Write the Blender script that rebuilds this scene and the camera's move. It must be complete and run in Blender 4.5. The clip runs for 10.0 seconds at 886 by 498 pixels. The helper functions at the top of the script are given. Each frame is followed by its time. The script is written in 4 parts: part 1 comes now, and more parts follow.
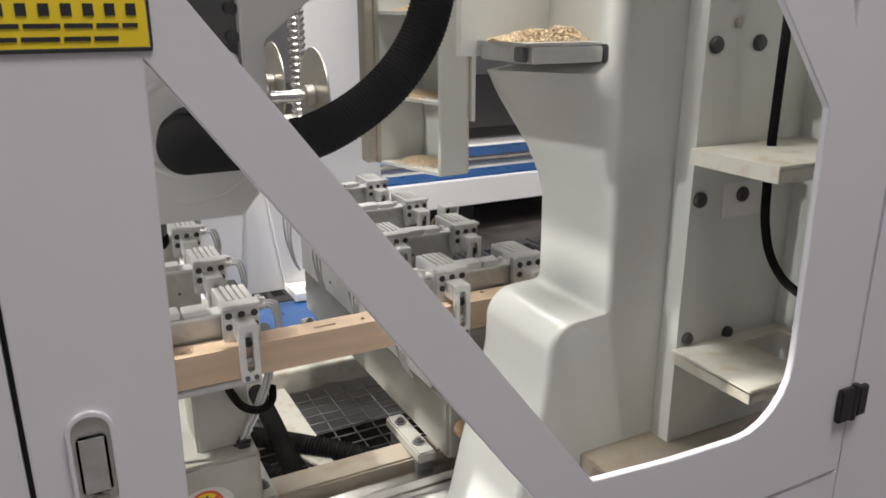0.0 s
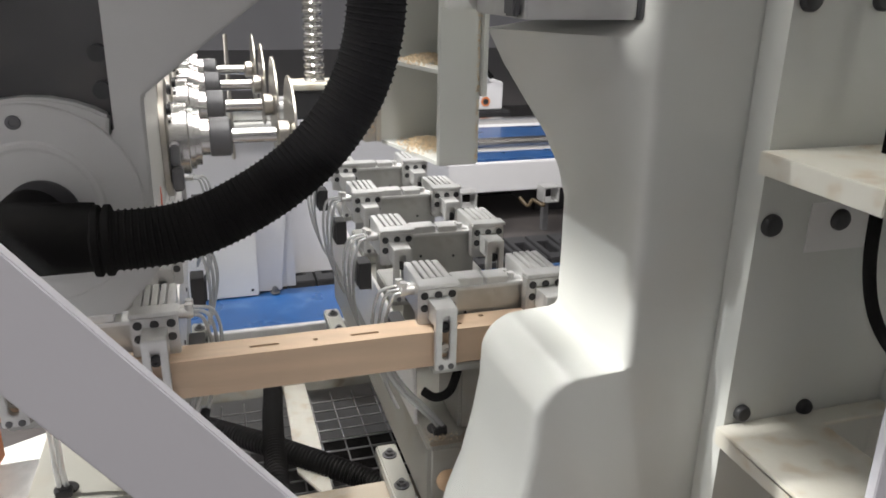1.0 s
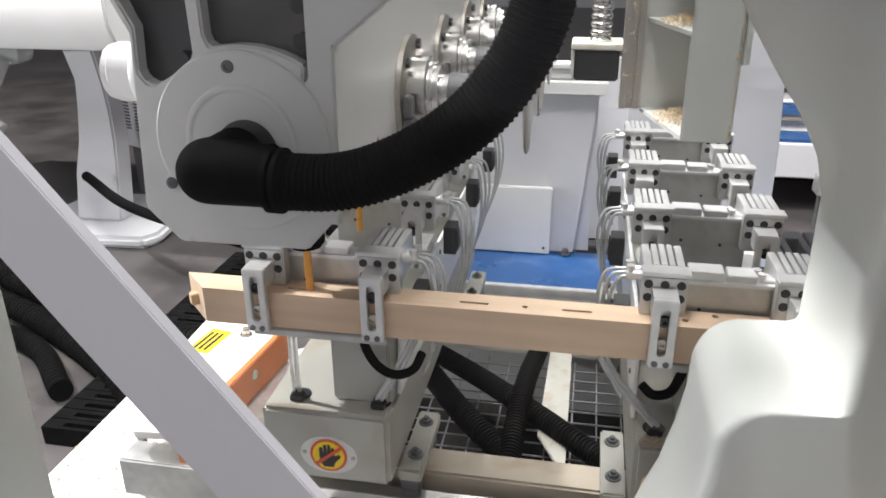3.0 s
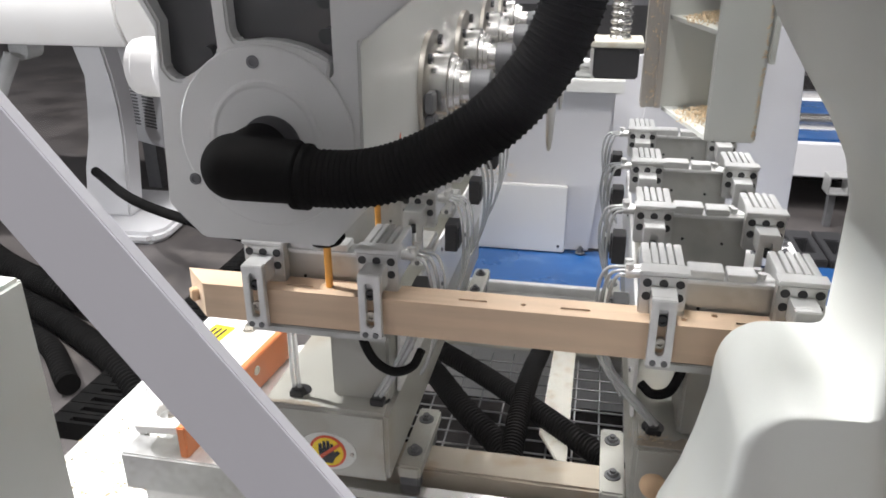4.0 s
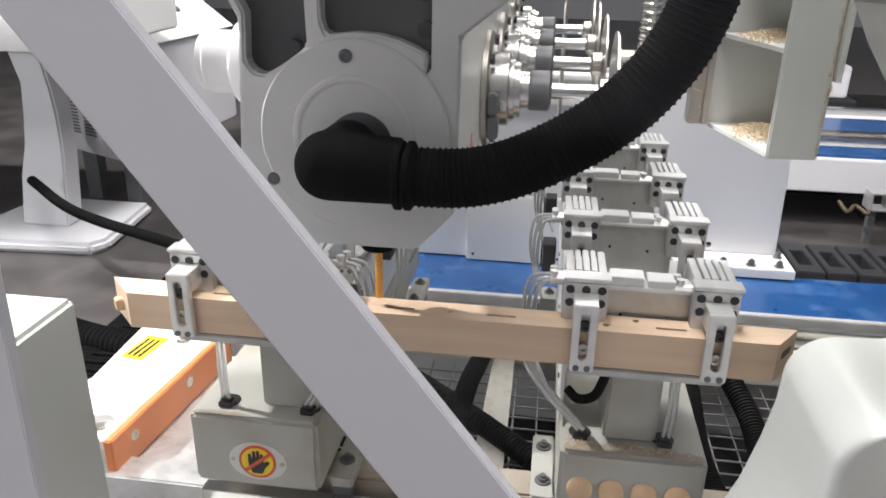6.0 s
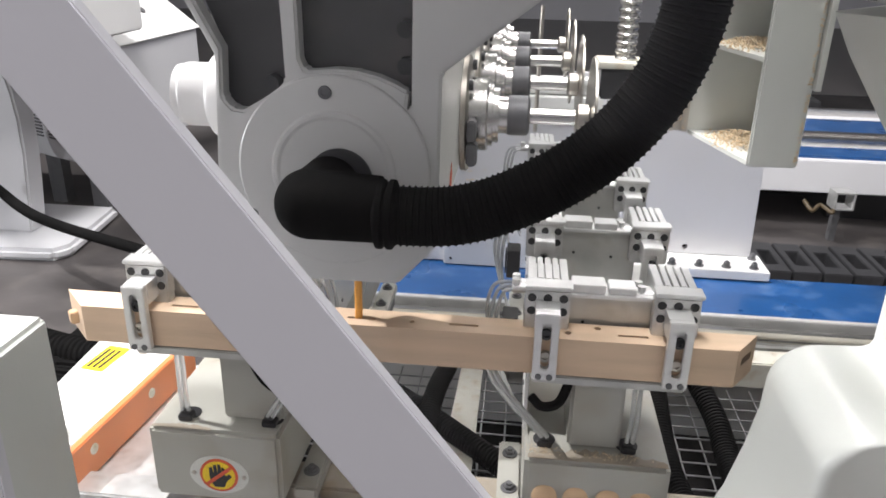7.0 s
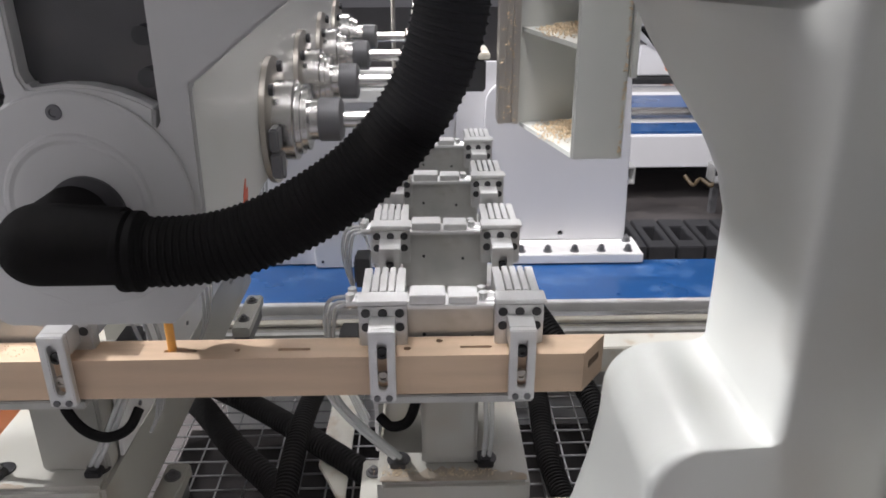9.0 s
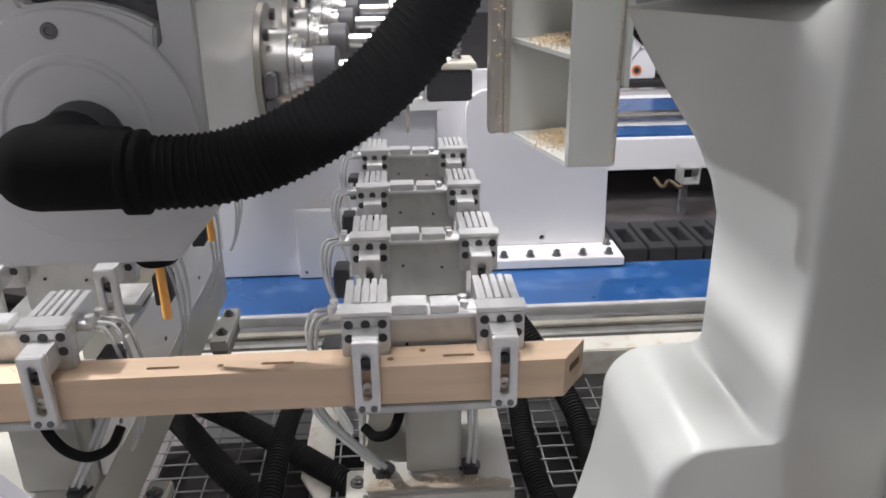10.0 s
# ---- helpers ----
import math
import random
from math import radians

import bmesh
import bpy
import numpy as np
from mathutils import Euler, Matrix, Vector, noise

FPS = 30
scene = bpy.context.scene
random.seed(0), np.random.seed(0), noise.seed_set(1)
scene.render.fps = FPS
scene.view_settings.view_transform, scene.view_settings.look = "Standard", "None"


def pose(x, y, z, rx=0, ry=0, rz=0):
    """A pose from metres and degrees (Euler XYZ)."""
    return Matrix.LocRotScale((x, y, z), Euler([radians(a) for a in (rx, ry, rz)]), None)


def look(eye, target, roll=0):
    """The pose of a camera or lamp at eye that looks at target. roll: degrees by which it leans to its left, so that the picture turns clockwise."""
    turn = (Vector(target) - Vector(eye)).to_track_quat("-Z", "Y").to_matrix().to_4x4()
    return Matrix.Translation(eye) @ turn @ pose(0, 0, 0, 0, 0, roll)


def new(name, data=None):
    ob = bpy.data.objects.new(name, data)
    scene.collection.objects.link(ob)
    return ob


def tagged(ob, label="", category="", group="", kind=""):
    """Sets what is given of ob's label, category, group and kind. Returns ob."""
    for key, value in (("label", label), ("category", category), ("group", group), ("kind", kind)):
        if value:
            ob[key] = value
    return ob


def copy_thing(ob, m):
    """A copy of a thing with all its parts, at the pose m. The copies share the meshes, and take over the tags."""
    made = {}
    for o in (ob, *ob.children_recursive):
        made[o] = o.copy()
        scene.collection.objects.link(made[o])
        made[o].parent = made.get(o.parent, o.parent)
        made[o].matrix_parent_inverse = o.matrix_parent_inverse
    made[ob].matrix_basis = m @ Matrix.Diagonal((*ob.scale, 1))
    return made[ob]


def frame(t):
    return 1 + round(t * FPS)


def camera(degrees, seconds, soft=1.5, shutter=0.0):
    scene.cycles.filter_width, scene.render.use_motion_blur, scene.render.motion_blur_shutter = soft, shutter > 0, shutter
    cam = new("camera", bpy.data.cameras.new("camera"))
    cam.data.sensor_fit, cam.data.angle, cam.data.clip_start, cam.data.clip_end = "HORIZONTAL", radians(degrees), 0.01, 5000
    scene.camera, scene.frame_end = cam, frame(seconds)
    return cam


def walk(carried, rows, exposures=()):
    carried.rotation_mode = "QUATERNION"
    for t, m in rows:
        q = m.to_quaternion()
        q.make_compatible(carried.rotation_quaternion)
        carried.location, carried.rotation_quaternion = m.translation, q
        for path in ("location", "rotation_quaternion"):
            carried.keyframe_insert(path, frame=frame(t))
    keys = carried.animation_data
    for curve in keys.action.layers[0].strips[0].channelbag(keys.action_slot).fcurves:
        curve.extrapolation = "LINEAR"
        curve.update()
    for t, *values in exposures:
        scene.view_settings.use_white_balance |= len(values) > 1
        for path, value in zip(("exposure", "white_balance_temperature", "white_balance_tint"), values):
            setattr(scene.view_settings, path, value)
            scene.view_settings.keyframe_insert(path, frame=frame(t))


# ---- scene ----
cam = camera(60.35, 10.0, soft=1.7)
PATH = [
    (0, pose(-0.395, -1.025, 1.410, 72.45, 0.06, -27.45)),
    (0.5, pose(-0.213, -0.960, 1.394, 71.76, -0.08, -21.86)),
    (1, pose(-0.105, -0.850, 1.378, 70.16, -1.02, -17.02)),
    (1.5, pose(-0.004, -0.815, 1.367, 69.48, -0.54, -2.88)),
    (2, pose(0.043, -0.824, 1.372, 68.61, -0.74, 5.35)),
    (2.5, pose(0.053, -0.818, 1.374, 67.10, -0.19, 8.70)),
    (3, pose(0.057, -0.818, 1.373, 67.10, 0.32, 10.68)),
    (4.5, pose(0.077, -0.814, 1.374, 66.81, 0.30, 11.52)),
    (5, pose(0.081, -0.817, 1.379, 66.93, 0.25, 11.38)),
    (5.3, pose(0.081, -0.824, 1.376, 67.43, 0.00, 11.04)),
    (5.5, pose(0.087, -0.820, 1.377, 67.39, -0.19, 10.65)),
    (6, pose(0.103, -0.817, 1.373, 67.68, -0.88, 8.21)),
    (6.2, pose(0.104, -0.817, 1.371, 67.77, -1.00, 7.55)),
    (7.5, pose(0.143, -0.781, 1.385, 67.61, -1.03, 4.55)),
    (8, pose(0.178, -0.751, 1.381, 67.32, -0.86, 1.50)),
    (8.5, pose(0.191, -0.733, 1.378, 66.87, -0.44, -0.52)),
    (9, pose(0.208, -0.726, 1.378, 67.03, 0.14, -1.46)),
    (9.5, pose(0.215, -0.723, 1.378, 67.07, 0.46, -2.64)),
    (10, pose(0.199, -0.732, 1.386, 67.44, 0.61, -3.89)),
]
EXPOSURE = [(0.0, -0.08, 6750, 10), (1.0, -0.14, 6600, 10), (1.5, -0.08, 6500, 10), (2.5, 0.04, 6420, 10), (5.0, 0.05, 6400, 11), (7.5, 0.05, 6420, 12), (8.0, -0.16, 6400, 13), (8.5, -0.24, 6360, 14), (9.5, -0.25, 6330, 14), (10.0, -0.16, 6330, 14)]
walk(cam, PATH, EXPOSURE)

# ---- world and lights ----
world = bpy.data.worlds.new("hall_air")
scene.world = world
world.use_nodes = True
world.node_tree.nodes["Background"].inputs[0].default_value = (0.9, 0.95, 1.0, 1)
world.node_tree.nodes["Background"].inputs[1].default_value = 0.25


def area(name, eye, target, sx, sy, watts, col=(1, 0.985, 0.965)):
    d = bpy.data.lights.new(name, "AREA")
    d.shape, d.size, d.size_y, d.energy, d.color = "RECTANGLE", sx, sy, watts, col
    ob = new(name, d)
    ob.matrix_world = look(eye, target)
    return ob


KEY = (-4.6, 0.95, 5.8)
area("hall_lamp_key", KEY, (0.1, 0.1, 0.9), 0.14, 0.30, 620)
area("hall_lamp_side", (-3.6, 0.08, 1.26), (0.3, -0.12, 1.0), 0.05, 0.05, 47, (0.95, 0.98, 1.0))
area("hall_lamp", (0.6, 4.0, 5.0), (0.5, 2.6, 0.0), 2.5, 1.2, 180)
area("hall_lamp", (-0.45, 0.30, 5.4), (0.1, 0.4, 0.6), 2.0, 1.0, 265)
area("hall_lamp", (1.2, -2.8, 4.4), (0.1, -0.4, 0.9), 2.5, 1.5, 13, (1.0, 0.98, 0.97))
area("hall_lamp", (0.4, -1.9, 5.6), (0.1, -0.6, 1.1), 2.5, 1.2, 185, (1.0, 0.98, 0.97))

# unseen lamp added to brighten the stand machine's top housing
area("hall_lamp", (-3.2, 0.6, 5.6), (-2.4, 2.2, 0.6), 1.6, 0.8, 145)

# ---- materials ----
def mat(name, col, rough=0.5, metal=0.0, var=0.08, scale=9.0, bump=0.0, bscale=120.0, stain=None, stain_amt=0.0, stretch=(1, 1, 1), coat=0.0):
    m = bpy.data.materials.new(name)
    m.use_nodes = True
    nt = m.node_tree
    n, l = nt.nodes, nt.links
    b = n["Principled BSDF"]
    b.inputs["Roughness"].default_value = rough
    b.inputs["Metallic"].default_value = metal
    b.inputs["Coat Weight"].default_value = coat
    tc, mp = n.new("ShaderNodeTexCoord"), n.new("ShaderNodeMapping")
    mp.inputs["Scale"].default_value = stretch
    l.new(tc.outputs["Object"], mp.inputs["Vector"])
    nz = n.new("ShaderNodeTexNoise")
    nz.inputs["Scale"].default_value, nz.inputs["Detail"].default_value = scale, 6
    l.new(mp.outputs["Vector"], nz.inputs["Vector"])
    rp = n.new("ShaderNodeValToRGB")
    lo = [max(0, c * (1 - var)) for c in col]
    hi = [min(1, c * (1 + var)) for c in col]
    rp.color_ramp.elements[0].position, rp.color_ramp.elements[0].color = 0.35, (*lo, 1)
    rp.color_ramp.elements[1].position, rp.color_ramp.elements[1].color = 0.68, (*hi, 1)
    l.new(nz.outputs["Fac"], rp.inputs["Fac"])
    out = rp.outputs["Color"]
    if stain:
        n2 = n.new("ShaderNodeTexNoise")
        n2.inputs["Scale"].default_value, n2.inputs["Detail"].default_value = scale * 2.3, 9
        l.new(tc.outputs["Object"], n2.inputs["Vector"])
        r2 = n.new("ShaderNodeValToRGB")
        r2.color_ramp.elements[0].position, r2.color_ramp.elements[1].position = 0.52, 0.75
        r2.color_ramp.elements[1].color = (stain_amt,) * 3 + (1,)
        r2.color_ramp.elements[0].color = (0, 0, 0, 1)
        l.new(n2.outputs["Fac"], r2.inputs["Fac"])
        mx = n.new("ShaderNodeMix")
        mx.data_type = "RGBA"
        l.new(r2.outputs["Color"], mx.inputs["Factor"])
        l.new(out, mx.inputs["A"])
        mx.inputs["B"].default_value = (*stain, 1)
        out = mx.outputs["Result"]
    l.new(out, b.inputs["Base Color"])
    rr = n.new("ShaderNodeMapRange")
    rr.inputs["To Min"].default_value, rr.inputs["To Max"].default_value = rough * 0.8, min(1, rough * 1.25)
    l.new(nz.outputs["Fac"], rr.inputs["Value"])
    l.new(rr.outputs["Result"], b.inputs["Roughness"])
    if bump:
        n3 = n.new("ShaderNodeTexNoise")
        n3.inputs["Scale"].default_value, n3.inputs["Detail"].default_value = bscale, 4
        l.new(mp.outputs["Vector"], n3.inputs["Vector"])
        bp = n.new("ShaderNodeBump")
        bp.inputs["Strength"].default_value, bp.inputs["Distance"].default_value = bump, 0.002
        l.new(n3.outputs["Fac"], bp.inputs["Height"])
        l.new(bp.outputs["Normal"], b.inputs["Normal"])
    return m


DUST = (0.50, 0.38, 0.24)
CREAM = mat("cream_paint", (0.630, 0.642, 0.606), 0.33, 0, 0.03, 5, 0.12, 60, DUST, 0.10, coat=0.15)
LILAC = mat("door_paint", (0.66, 0.65, 0.69), 0.42, 0, 0.02, 4, 0.02, 300)
HEADP = mat("head_paint", (0.62, 0.62, 0.60), 0.4, 0, 0.03, 6, 0.15, 90, (0.4, 0.38, 0.35), 0.12)
WHITE = mat("white_paint", (0.77, 0.76, 0.745), 0.35, 0, 0.02, 6, 0.05, 100, DUST, 0.08)
DUSTY = mat("dusty_paint", (0.68, 0.66, 0.58), 0.5, 0, 0.06, 14, 0.2, 150, DUST, 0.75)
ALU = mat("aluminium", (0.62, 0.62, 0.61), 0.36, 0.75, 0.10, 30, 0.1, 400, (0.30, 0.26, 0.21), 0.30)
ALUB = mat("bright_aluminium", (0.70, 0.70, 0.69), 0.36, 0.65, 0.08, 25, 0.08, 300, (0.42, 0.40, 0.36), 0.25)
STEELP = mat("ground_steel_plate", (0.50, 0.50, 0.48), 0.42, 0.7, 0.14, 18, 0.15, 200, (0.30, 0.27, 0.22), 0.35)
CHROME = mat("polished_steel", (0.60, 0.59, 0.57), 0.24, 1.0, 0.05, 20)
NICKEL = mat("nickel_steel", (0.50, 0.47, 0.42), 0.34, 0.95, 0.06, 20)
RUBBER = mat("black_rubber", (0.004, 0.004, 0.004), 0.85, 0, 0.3, 16, 0.08, 200, (0.05, 0.046, 0.042), 0.10)
RUBBER.node_tree.nodes["Principled BSDF"].inputs["Specular IOR Level"].default_value = 0.03
HOSEG = mat("dusty_black_hose", (0.007, 0.007, 0.007), 0.5, 0, 0.4, 14, 0.2, 200, (0.08, 0.072, 0.066), 0.16)
BLACK = mat("black_plastic", (0.02, 0.02, 0.022), 0.4, 0, 0.2, 30)
GREYNUT = mat("dark_grey_nut", (0.13, 0.13, 0.135), 0.45, 0.3, 0.1, 30)
# near-black stands in for the shade inside recesses; the stain is dust
DARKSHADE = mat("recess_shade", (0.010, 0.009, 0.009), 0.8, 0, 0.35, 9, 0.2, 60, (0.06, 0.05, 0.045), 0.18)
# mottled near-black for the floors of the head plate's pockets
POCKET = mat("pocket_dark", (0.045, 0.044, 0.045), 0.55, 0, 0.5, 7, 0.2, 80, (0.2, 0.18, 0.16), 0.35)
WOOD = mat("pale_hardwood", (0.615, 0.455, 0.318), 0.55, 0, 0.11, 7, 0.12, 50, (0.48, 0.33, 0.21), 0.28, stretch=(0.5, 9, 9))
WOODCUT = mat("cut_end_grain", (0.56, 0.38, 0.23), 0.6, 0, 0.1, 60, 0.2, 200)
SLOT = mat("slot_shadow_wood", (0.16, 0.10, 0.06), 0.8, 0, 0.2, 60)
SAWDUST = mat("sawdust", (0.70, 0.56, 0.38), 0.85, 0, 0.25, 160, 0.5, 300)
BLUE = mat("blue_cover", (0.009, 0.060, 0.19), 0.28, 0, 0.12, 6, 0.05, 60, (0.15, 0.25, 0.42), 0.3, coat=0.3)
ORANGE = mat("orange_paint", (0.62, 0.20, 0.07), 0.4, 0, 0.08, 12, 0.1, 100, (0.4, 0.2, 0.12), 0.2)
BITM = mat("orange_coated_bit", (0.75, 0.36, 0.07), 0.35, 0.2, 0.1, 50)
YELLOW = mat("yellow_label", (0.85, 0.62, 0.02), 0.45, 0, 0.04, 20)
REDS = mat("red_ring", (0.65, 0.10, 0.04), 0.45, 0, 0.05, 20)
BRASS = mat("brown_strap", (0.05, 0.032, 0.012), 0.6, 0.0, 0.15, 40)
CLEAR = mat("clear_tube", (0.80, 0.81, 0.80), 0.12, 0, 0.05, 30)
CLEAR.node_tree.nodes["Principled BSDF"].inputs["Transmission Weight"].default_value = 0.6
FLOORM = mat("workshop_floor", (0.058, 0.052, 0.051), 0.42, 0, 0.45, 2.2, 0.3, 40, (0.12, 0.105, 0.095), 0.55)
HALL = mat("hall_wall_paint", (0.33, 0.33, 0.35), 0.7, 0, 0.05, 1)
BACKW = mat("far_machine_paint", (0.62, 0.615, 0.63), 0.45, 0, 0.02, 3)
WIRE = mat("zinc_wire", (0.36, 0.36, 0.36), 0.4, 0.8, 0.1, 60)

for _d in (DARKSHADE, HOSEG):
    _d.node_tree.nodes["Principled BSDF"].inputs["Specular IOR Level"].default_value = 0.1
PEDM = mat("pedestal_paint", (0.40, 0.395, 0.355), 0.42, 0, 0.08, 6, 0.12, 60, (0.30, 0.24, 0.16), 0.5)

DUSTB = mat("brown_dusty_sheet", (0.34, 0.295, 0.235), 0.6, 0, 0.16, 9, 0.2, 90, (0.26, 0.17, 0.09), 0.75)
GLASS = bpy.data.materials.new("acrylic_pane")
GLASS.use_nodes = True
_n, _l = GLASS.node_tree.nodes, GLASS.node_tree.links
_n.clear()
_o, _t, _g, _m = (_n.new("ShaderNode" + k) for k in ("OutputMaterial", "BsdfTransparent", "BsdfGlossy", "MixShader"))
_g.inputs["Roughness"].default_value = 0.06
_m.inputs[0].default_value = 0.018
_l.new(_t.outputs[0], _m.inputs[1]), _l.new(_g.outputs[0], _m.inputs[2]), _l.new(_m.outputs[0], _o.inputs[0])


# ---- mesh helpers ----
def box(bm, x0, x1, y0, y1, z0, z1, m=None):
    vs = [bm.verts.new((x, y, z)) for z in (z0, z1) for y in (y0, y1) for x in (x0, x1)]
    if m is not None:
        for v in vs:
            v.co = m @ v.co
    for f in ((0, 2, 3, 1), (4, 5, 7, 6), (0, 1, 5, 4), (2, 6, 7, 3), (0, 4, 6, 2), (1, 3, 7, 5)):
        bm.faces.new([vs[i] for i in f])
    return bm


def cyl(bm, a, b, r, seg=24, r2=None):
    a, b = Vector(a), Vector(b)
    r2 = r if r2 is None else r2
    q = (b - a).to_track_quat("Z", "Y")
    rings = []
    for c, rad in ((a, r), (b, r2)):
        rings.append([bm.verts.new(c + q @ Vector((rad * math.cos(2 * math.pi * k / seg), rad * math.sin(2 * math.pi * k / seg), 0))) for k in range(seg)])
    for k in range(seg):
        j = (k + 1) % seg
        bm.faces.new((rings[0][k], rings[0][j], rings[1][j], rings[1][k]))
    bm.faces.new(rings[0][::-1])
    bm.faces.new(rings[1])
    return bm


def lathe(bm, base, axis, prof, seg=32):
    """prof: (distance along the axis, radius)."""
    base = Vector(base)
    q = Vector(axis).to_track_quat("Z", "Y")
    rings = []
    for h, r in prof:
        rings.append([bm.verts.new(base + q @ Vector((r * math.cos(2 * math.pi * k / seg), r * math.sin(2 * math.pi * k / seg), h))) for k in range(seg)])
    for a, b in zip(rings, rings[1:]):
        for k in range(seg):
            j = (k + 1) % seg
            bm.faces.new((a[k], a[j], b[j], b[k]))
    bm.faces.new(rings[0][::-1])
    bm.faces.new(rings[-1])
    return bm


def spline(pts, n=12):
    p = [Vector(q) for q in pts]
    p = [2 * p[0] - p[1]] + p + [2 * p[-1] - p[-2]]
    out = []
    for i in range(1, len(p) - 2):
        for k in range(n):
            t = k / n
            a, b, c, d = p[i - 1:i + 3]
            out.append(0.5 * (2 * b + (c - a) * t + (2 * a - 5 * b + 4 * c - d) * t * t + (3 * b - a - 3 * c + d) * t ** 3))
    return out + [p[-2]]


def tube(bm, pts, r, seg=12, n=12, rib=0.0, pitch=0.006, fat=True):
    """A round tube along a smooth path; with rib, a corrugated hose."""
    path = spline(pts, n)
    if rib:
        dist = [0.0]
        for a, b in zip(path, path[1:]):
            dist.append(dist[-1] + (b - a).length)
        even, k, steps = [], 0, int(dist[-1] / (pitch / 4))
        for s in range(steps + 1):
            d = s * pitch / 4
            while k < len(dist) - 2 and dist[k + 1] < d:
                k += 1
            f = (d - dist[k]) / max(1e-9, dist[k + 1] - dist[k])
            even.append(path[k].lerp(path[k + 1], min(1, f)))
        path = even
    up = Vector((0.13, 1, 0.21)).normalized()
    rings = []
    for i, c in enumerate(path):
        t = (path[min(i + 1, len(path) - 1)] - path[max(i - 1, 0)]).normalized()
        u = (up - up.dot(t) * t).normalized()
        up = u
        w = t.cross(u)
        rr = r + (rib if i % 4 == 1 or (fat and i % 4 == 2) else -rib) if rib else r
        rings.append([bm.verts.new(c + rr * (math.cos(2 * math.pi * k / seg) * u + math.sin(2 * math.pi * k / seg) * w)) for k in range(seg)])
    for a, b in zip(rings, rings[1:]):
        for k in range(seg):
            j = (k + 1) % seg
            bm.faces.new((a[k], a[j], b[j], b[k]))
    bm.faces.new(rings[0][::-1])
    bm.faces.new(rings[-1])
    return bm


def put(u, v, w, plane):
    return {"y": (u, w, v), "x": (w, u, v), "z": (u, v, w)}[plane]


def sheet(bm, outer, holes, w0, w1, plane="y"):
    """A flat plate with holes, between w0 and w1 across the plane."""
    edges = []
    for loop in [outer] + list(holes):
        vs = [bm.verts.new(put(u, v, w0, plane)) for u, v in loop]
        edges += [bm.edges.new((vs[i], vs[(i + 1) % len(vs)])) for i in range(len(vs))]
    r = bmesh.ops.triangle_fill(bm, use_beauty=True, edges=edges)
    fs = [g for g in r["geom"] if isinstance(g, bmesh.types.BMFace)]
    e = bmesh.ops.extrude_face_region(bm, geom=fs)
    d = Vector(put(0, 0, w1 - w0, plane))
    for g in e["geom"]:
        if isinstance(g, bmesh.types.BMVert):
            g.co += d
    bmesh.ops.recalc_face_normals(bm, faces=bm.faces)
    return bm


def slot_loop(cu, cv, w, h, n=8):
    """A rounded slot, upright when h > w."""
    r = min(w, h) / 2
    out = []
    for k in range(2 * n + 2):
        a = math.pi * (k if k <= n else k - 1) / n
        du, dv = (0, h / 2 - r) if h > w else (w / 2 - r, 0)
        s = 1 if k <= n else -1
        if h > w:
            out.append((cu + r * math.cos(a), cv + s * dv + r * math.sin(a)))
        else:
            out.append((cu + s * du + r * math.sin(a), cv - r * math.cos(a)))
    return out


def arc(cx, cz, r, a0, a1, n=10):
    return [(cx + r * math.cos(radians(a0 + (a1 - a0) * k / n)), cz + r * math.sin(radians(a0 + (a1 - a0) * k / n))) for k in range(n + 1)]


def finish(me, bm, material, bevel=0.0, smooth=38):
    if bevel:
        bmesh.ops.remove_doubles(bm, verts=bm.verts, dist=1e-5)
        es = [e for e in bm.edges if len(e.link_faces) == 2 and e.calc_face_angle(0) > radians(35)]
        bmesh.ops.bevel(bm, geom=es, offset=bevel, segments=2, affect="EDGES", clamp_overlap=True)
    bmesh.ops.recalc_face_normals(bm, faces=bm.faces)
    bm.to_mesh(me)
    bm.free()
    me.materials.append(material)
    for p in me.polygons:
        p.use_smooth = True
    me.set_sharp_from_angle(angle=radians(smooth))


def part(name, bm, material, parent, label="", bevel=0.0, smooth=38):
    me = bpy.data.meshes.new(name)
    finish(me, bm, material, bevel, smooth)
    ob = new(name, me)
    ob.parent = parent
    if label:
        tagged(ob, label)
    return ob


def solid(name, bm, material, label, category, kind="", group="", bevel=0.0):
    me = bpy.data.meshes.new(name)
    finish(me, bm, material, bevel)
    return tagged(new(name, me), label, category, group, kind)


def thing(name, label, category, group="", at=(0, 0, 0)):
    ob = new(name)
    ob.empty_display_size = 0.05
    ob.location = at
    return tagged(ob, label, category, group)


def NB():
    return bmesh.new()


def bolt(parent, p, axis=(0, 0, 1), r=0.008, h=0.007, washer=True, material=None, name="bolt"):
    bm = NB()
    a, ax = Vector(p), Vector(axis)
    if washer:
        cyl(bm, a, a + ax * 0.002, r * 1.5, 16)
    cyl(bm, a + ax * 0.0015, a + ax * h, r, 6)
    cyl(bm, a + ax * h, a + ax * (h + 0.004), r * 0.55, 12)
    return part(name, bm, material or NICKEL, parent)


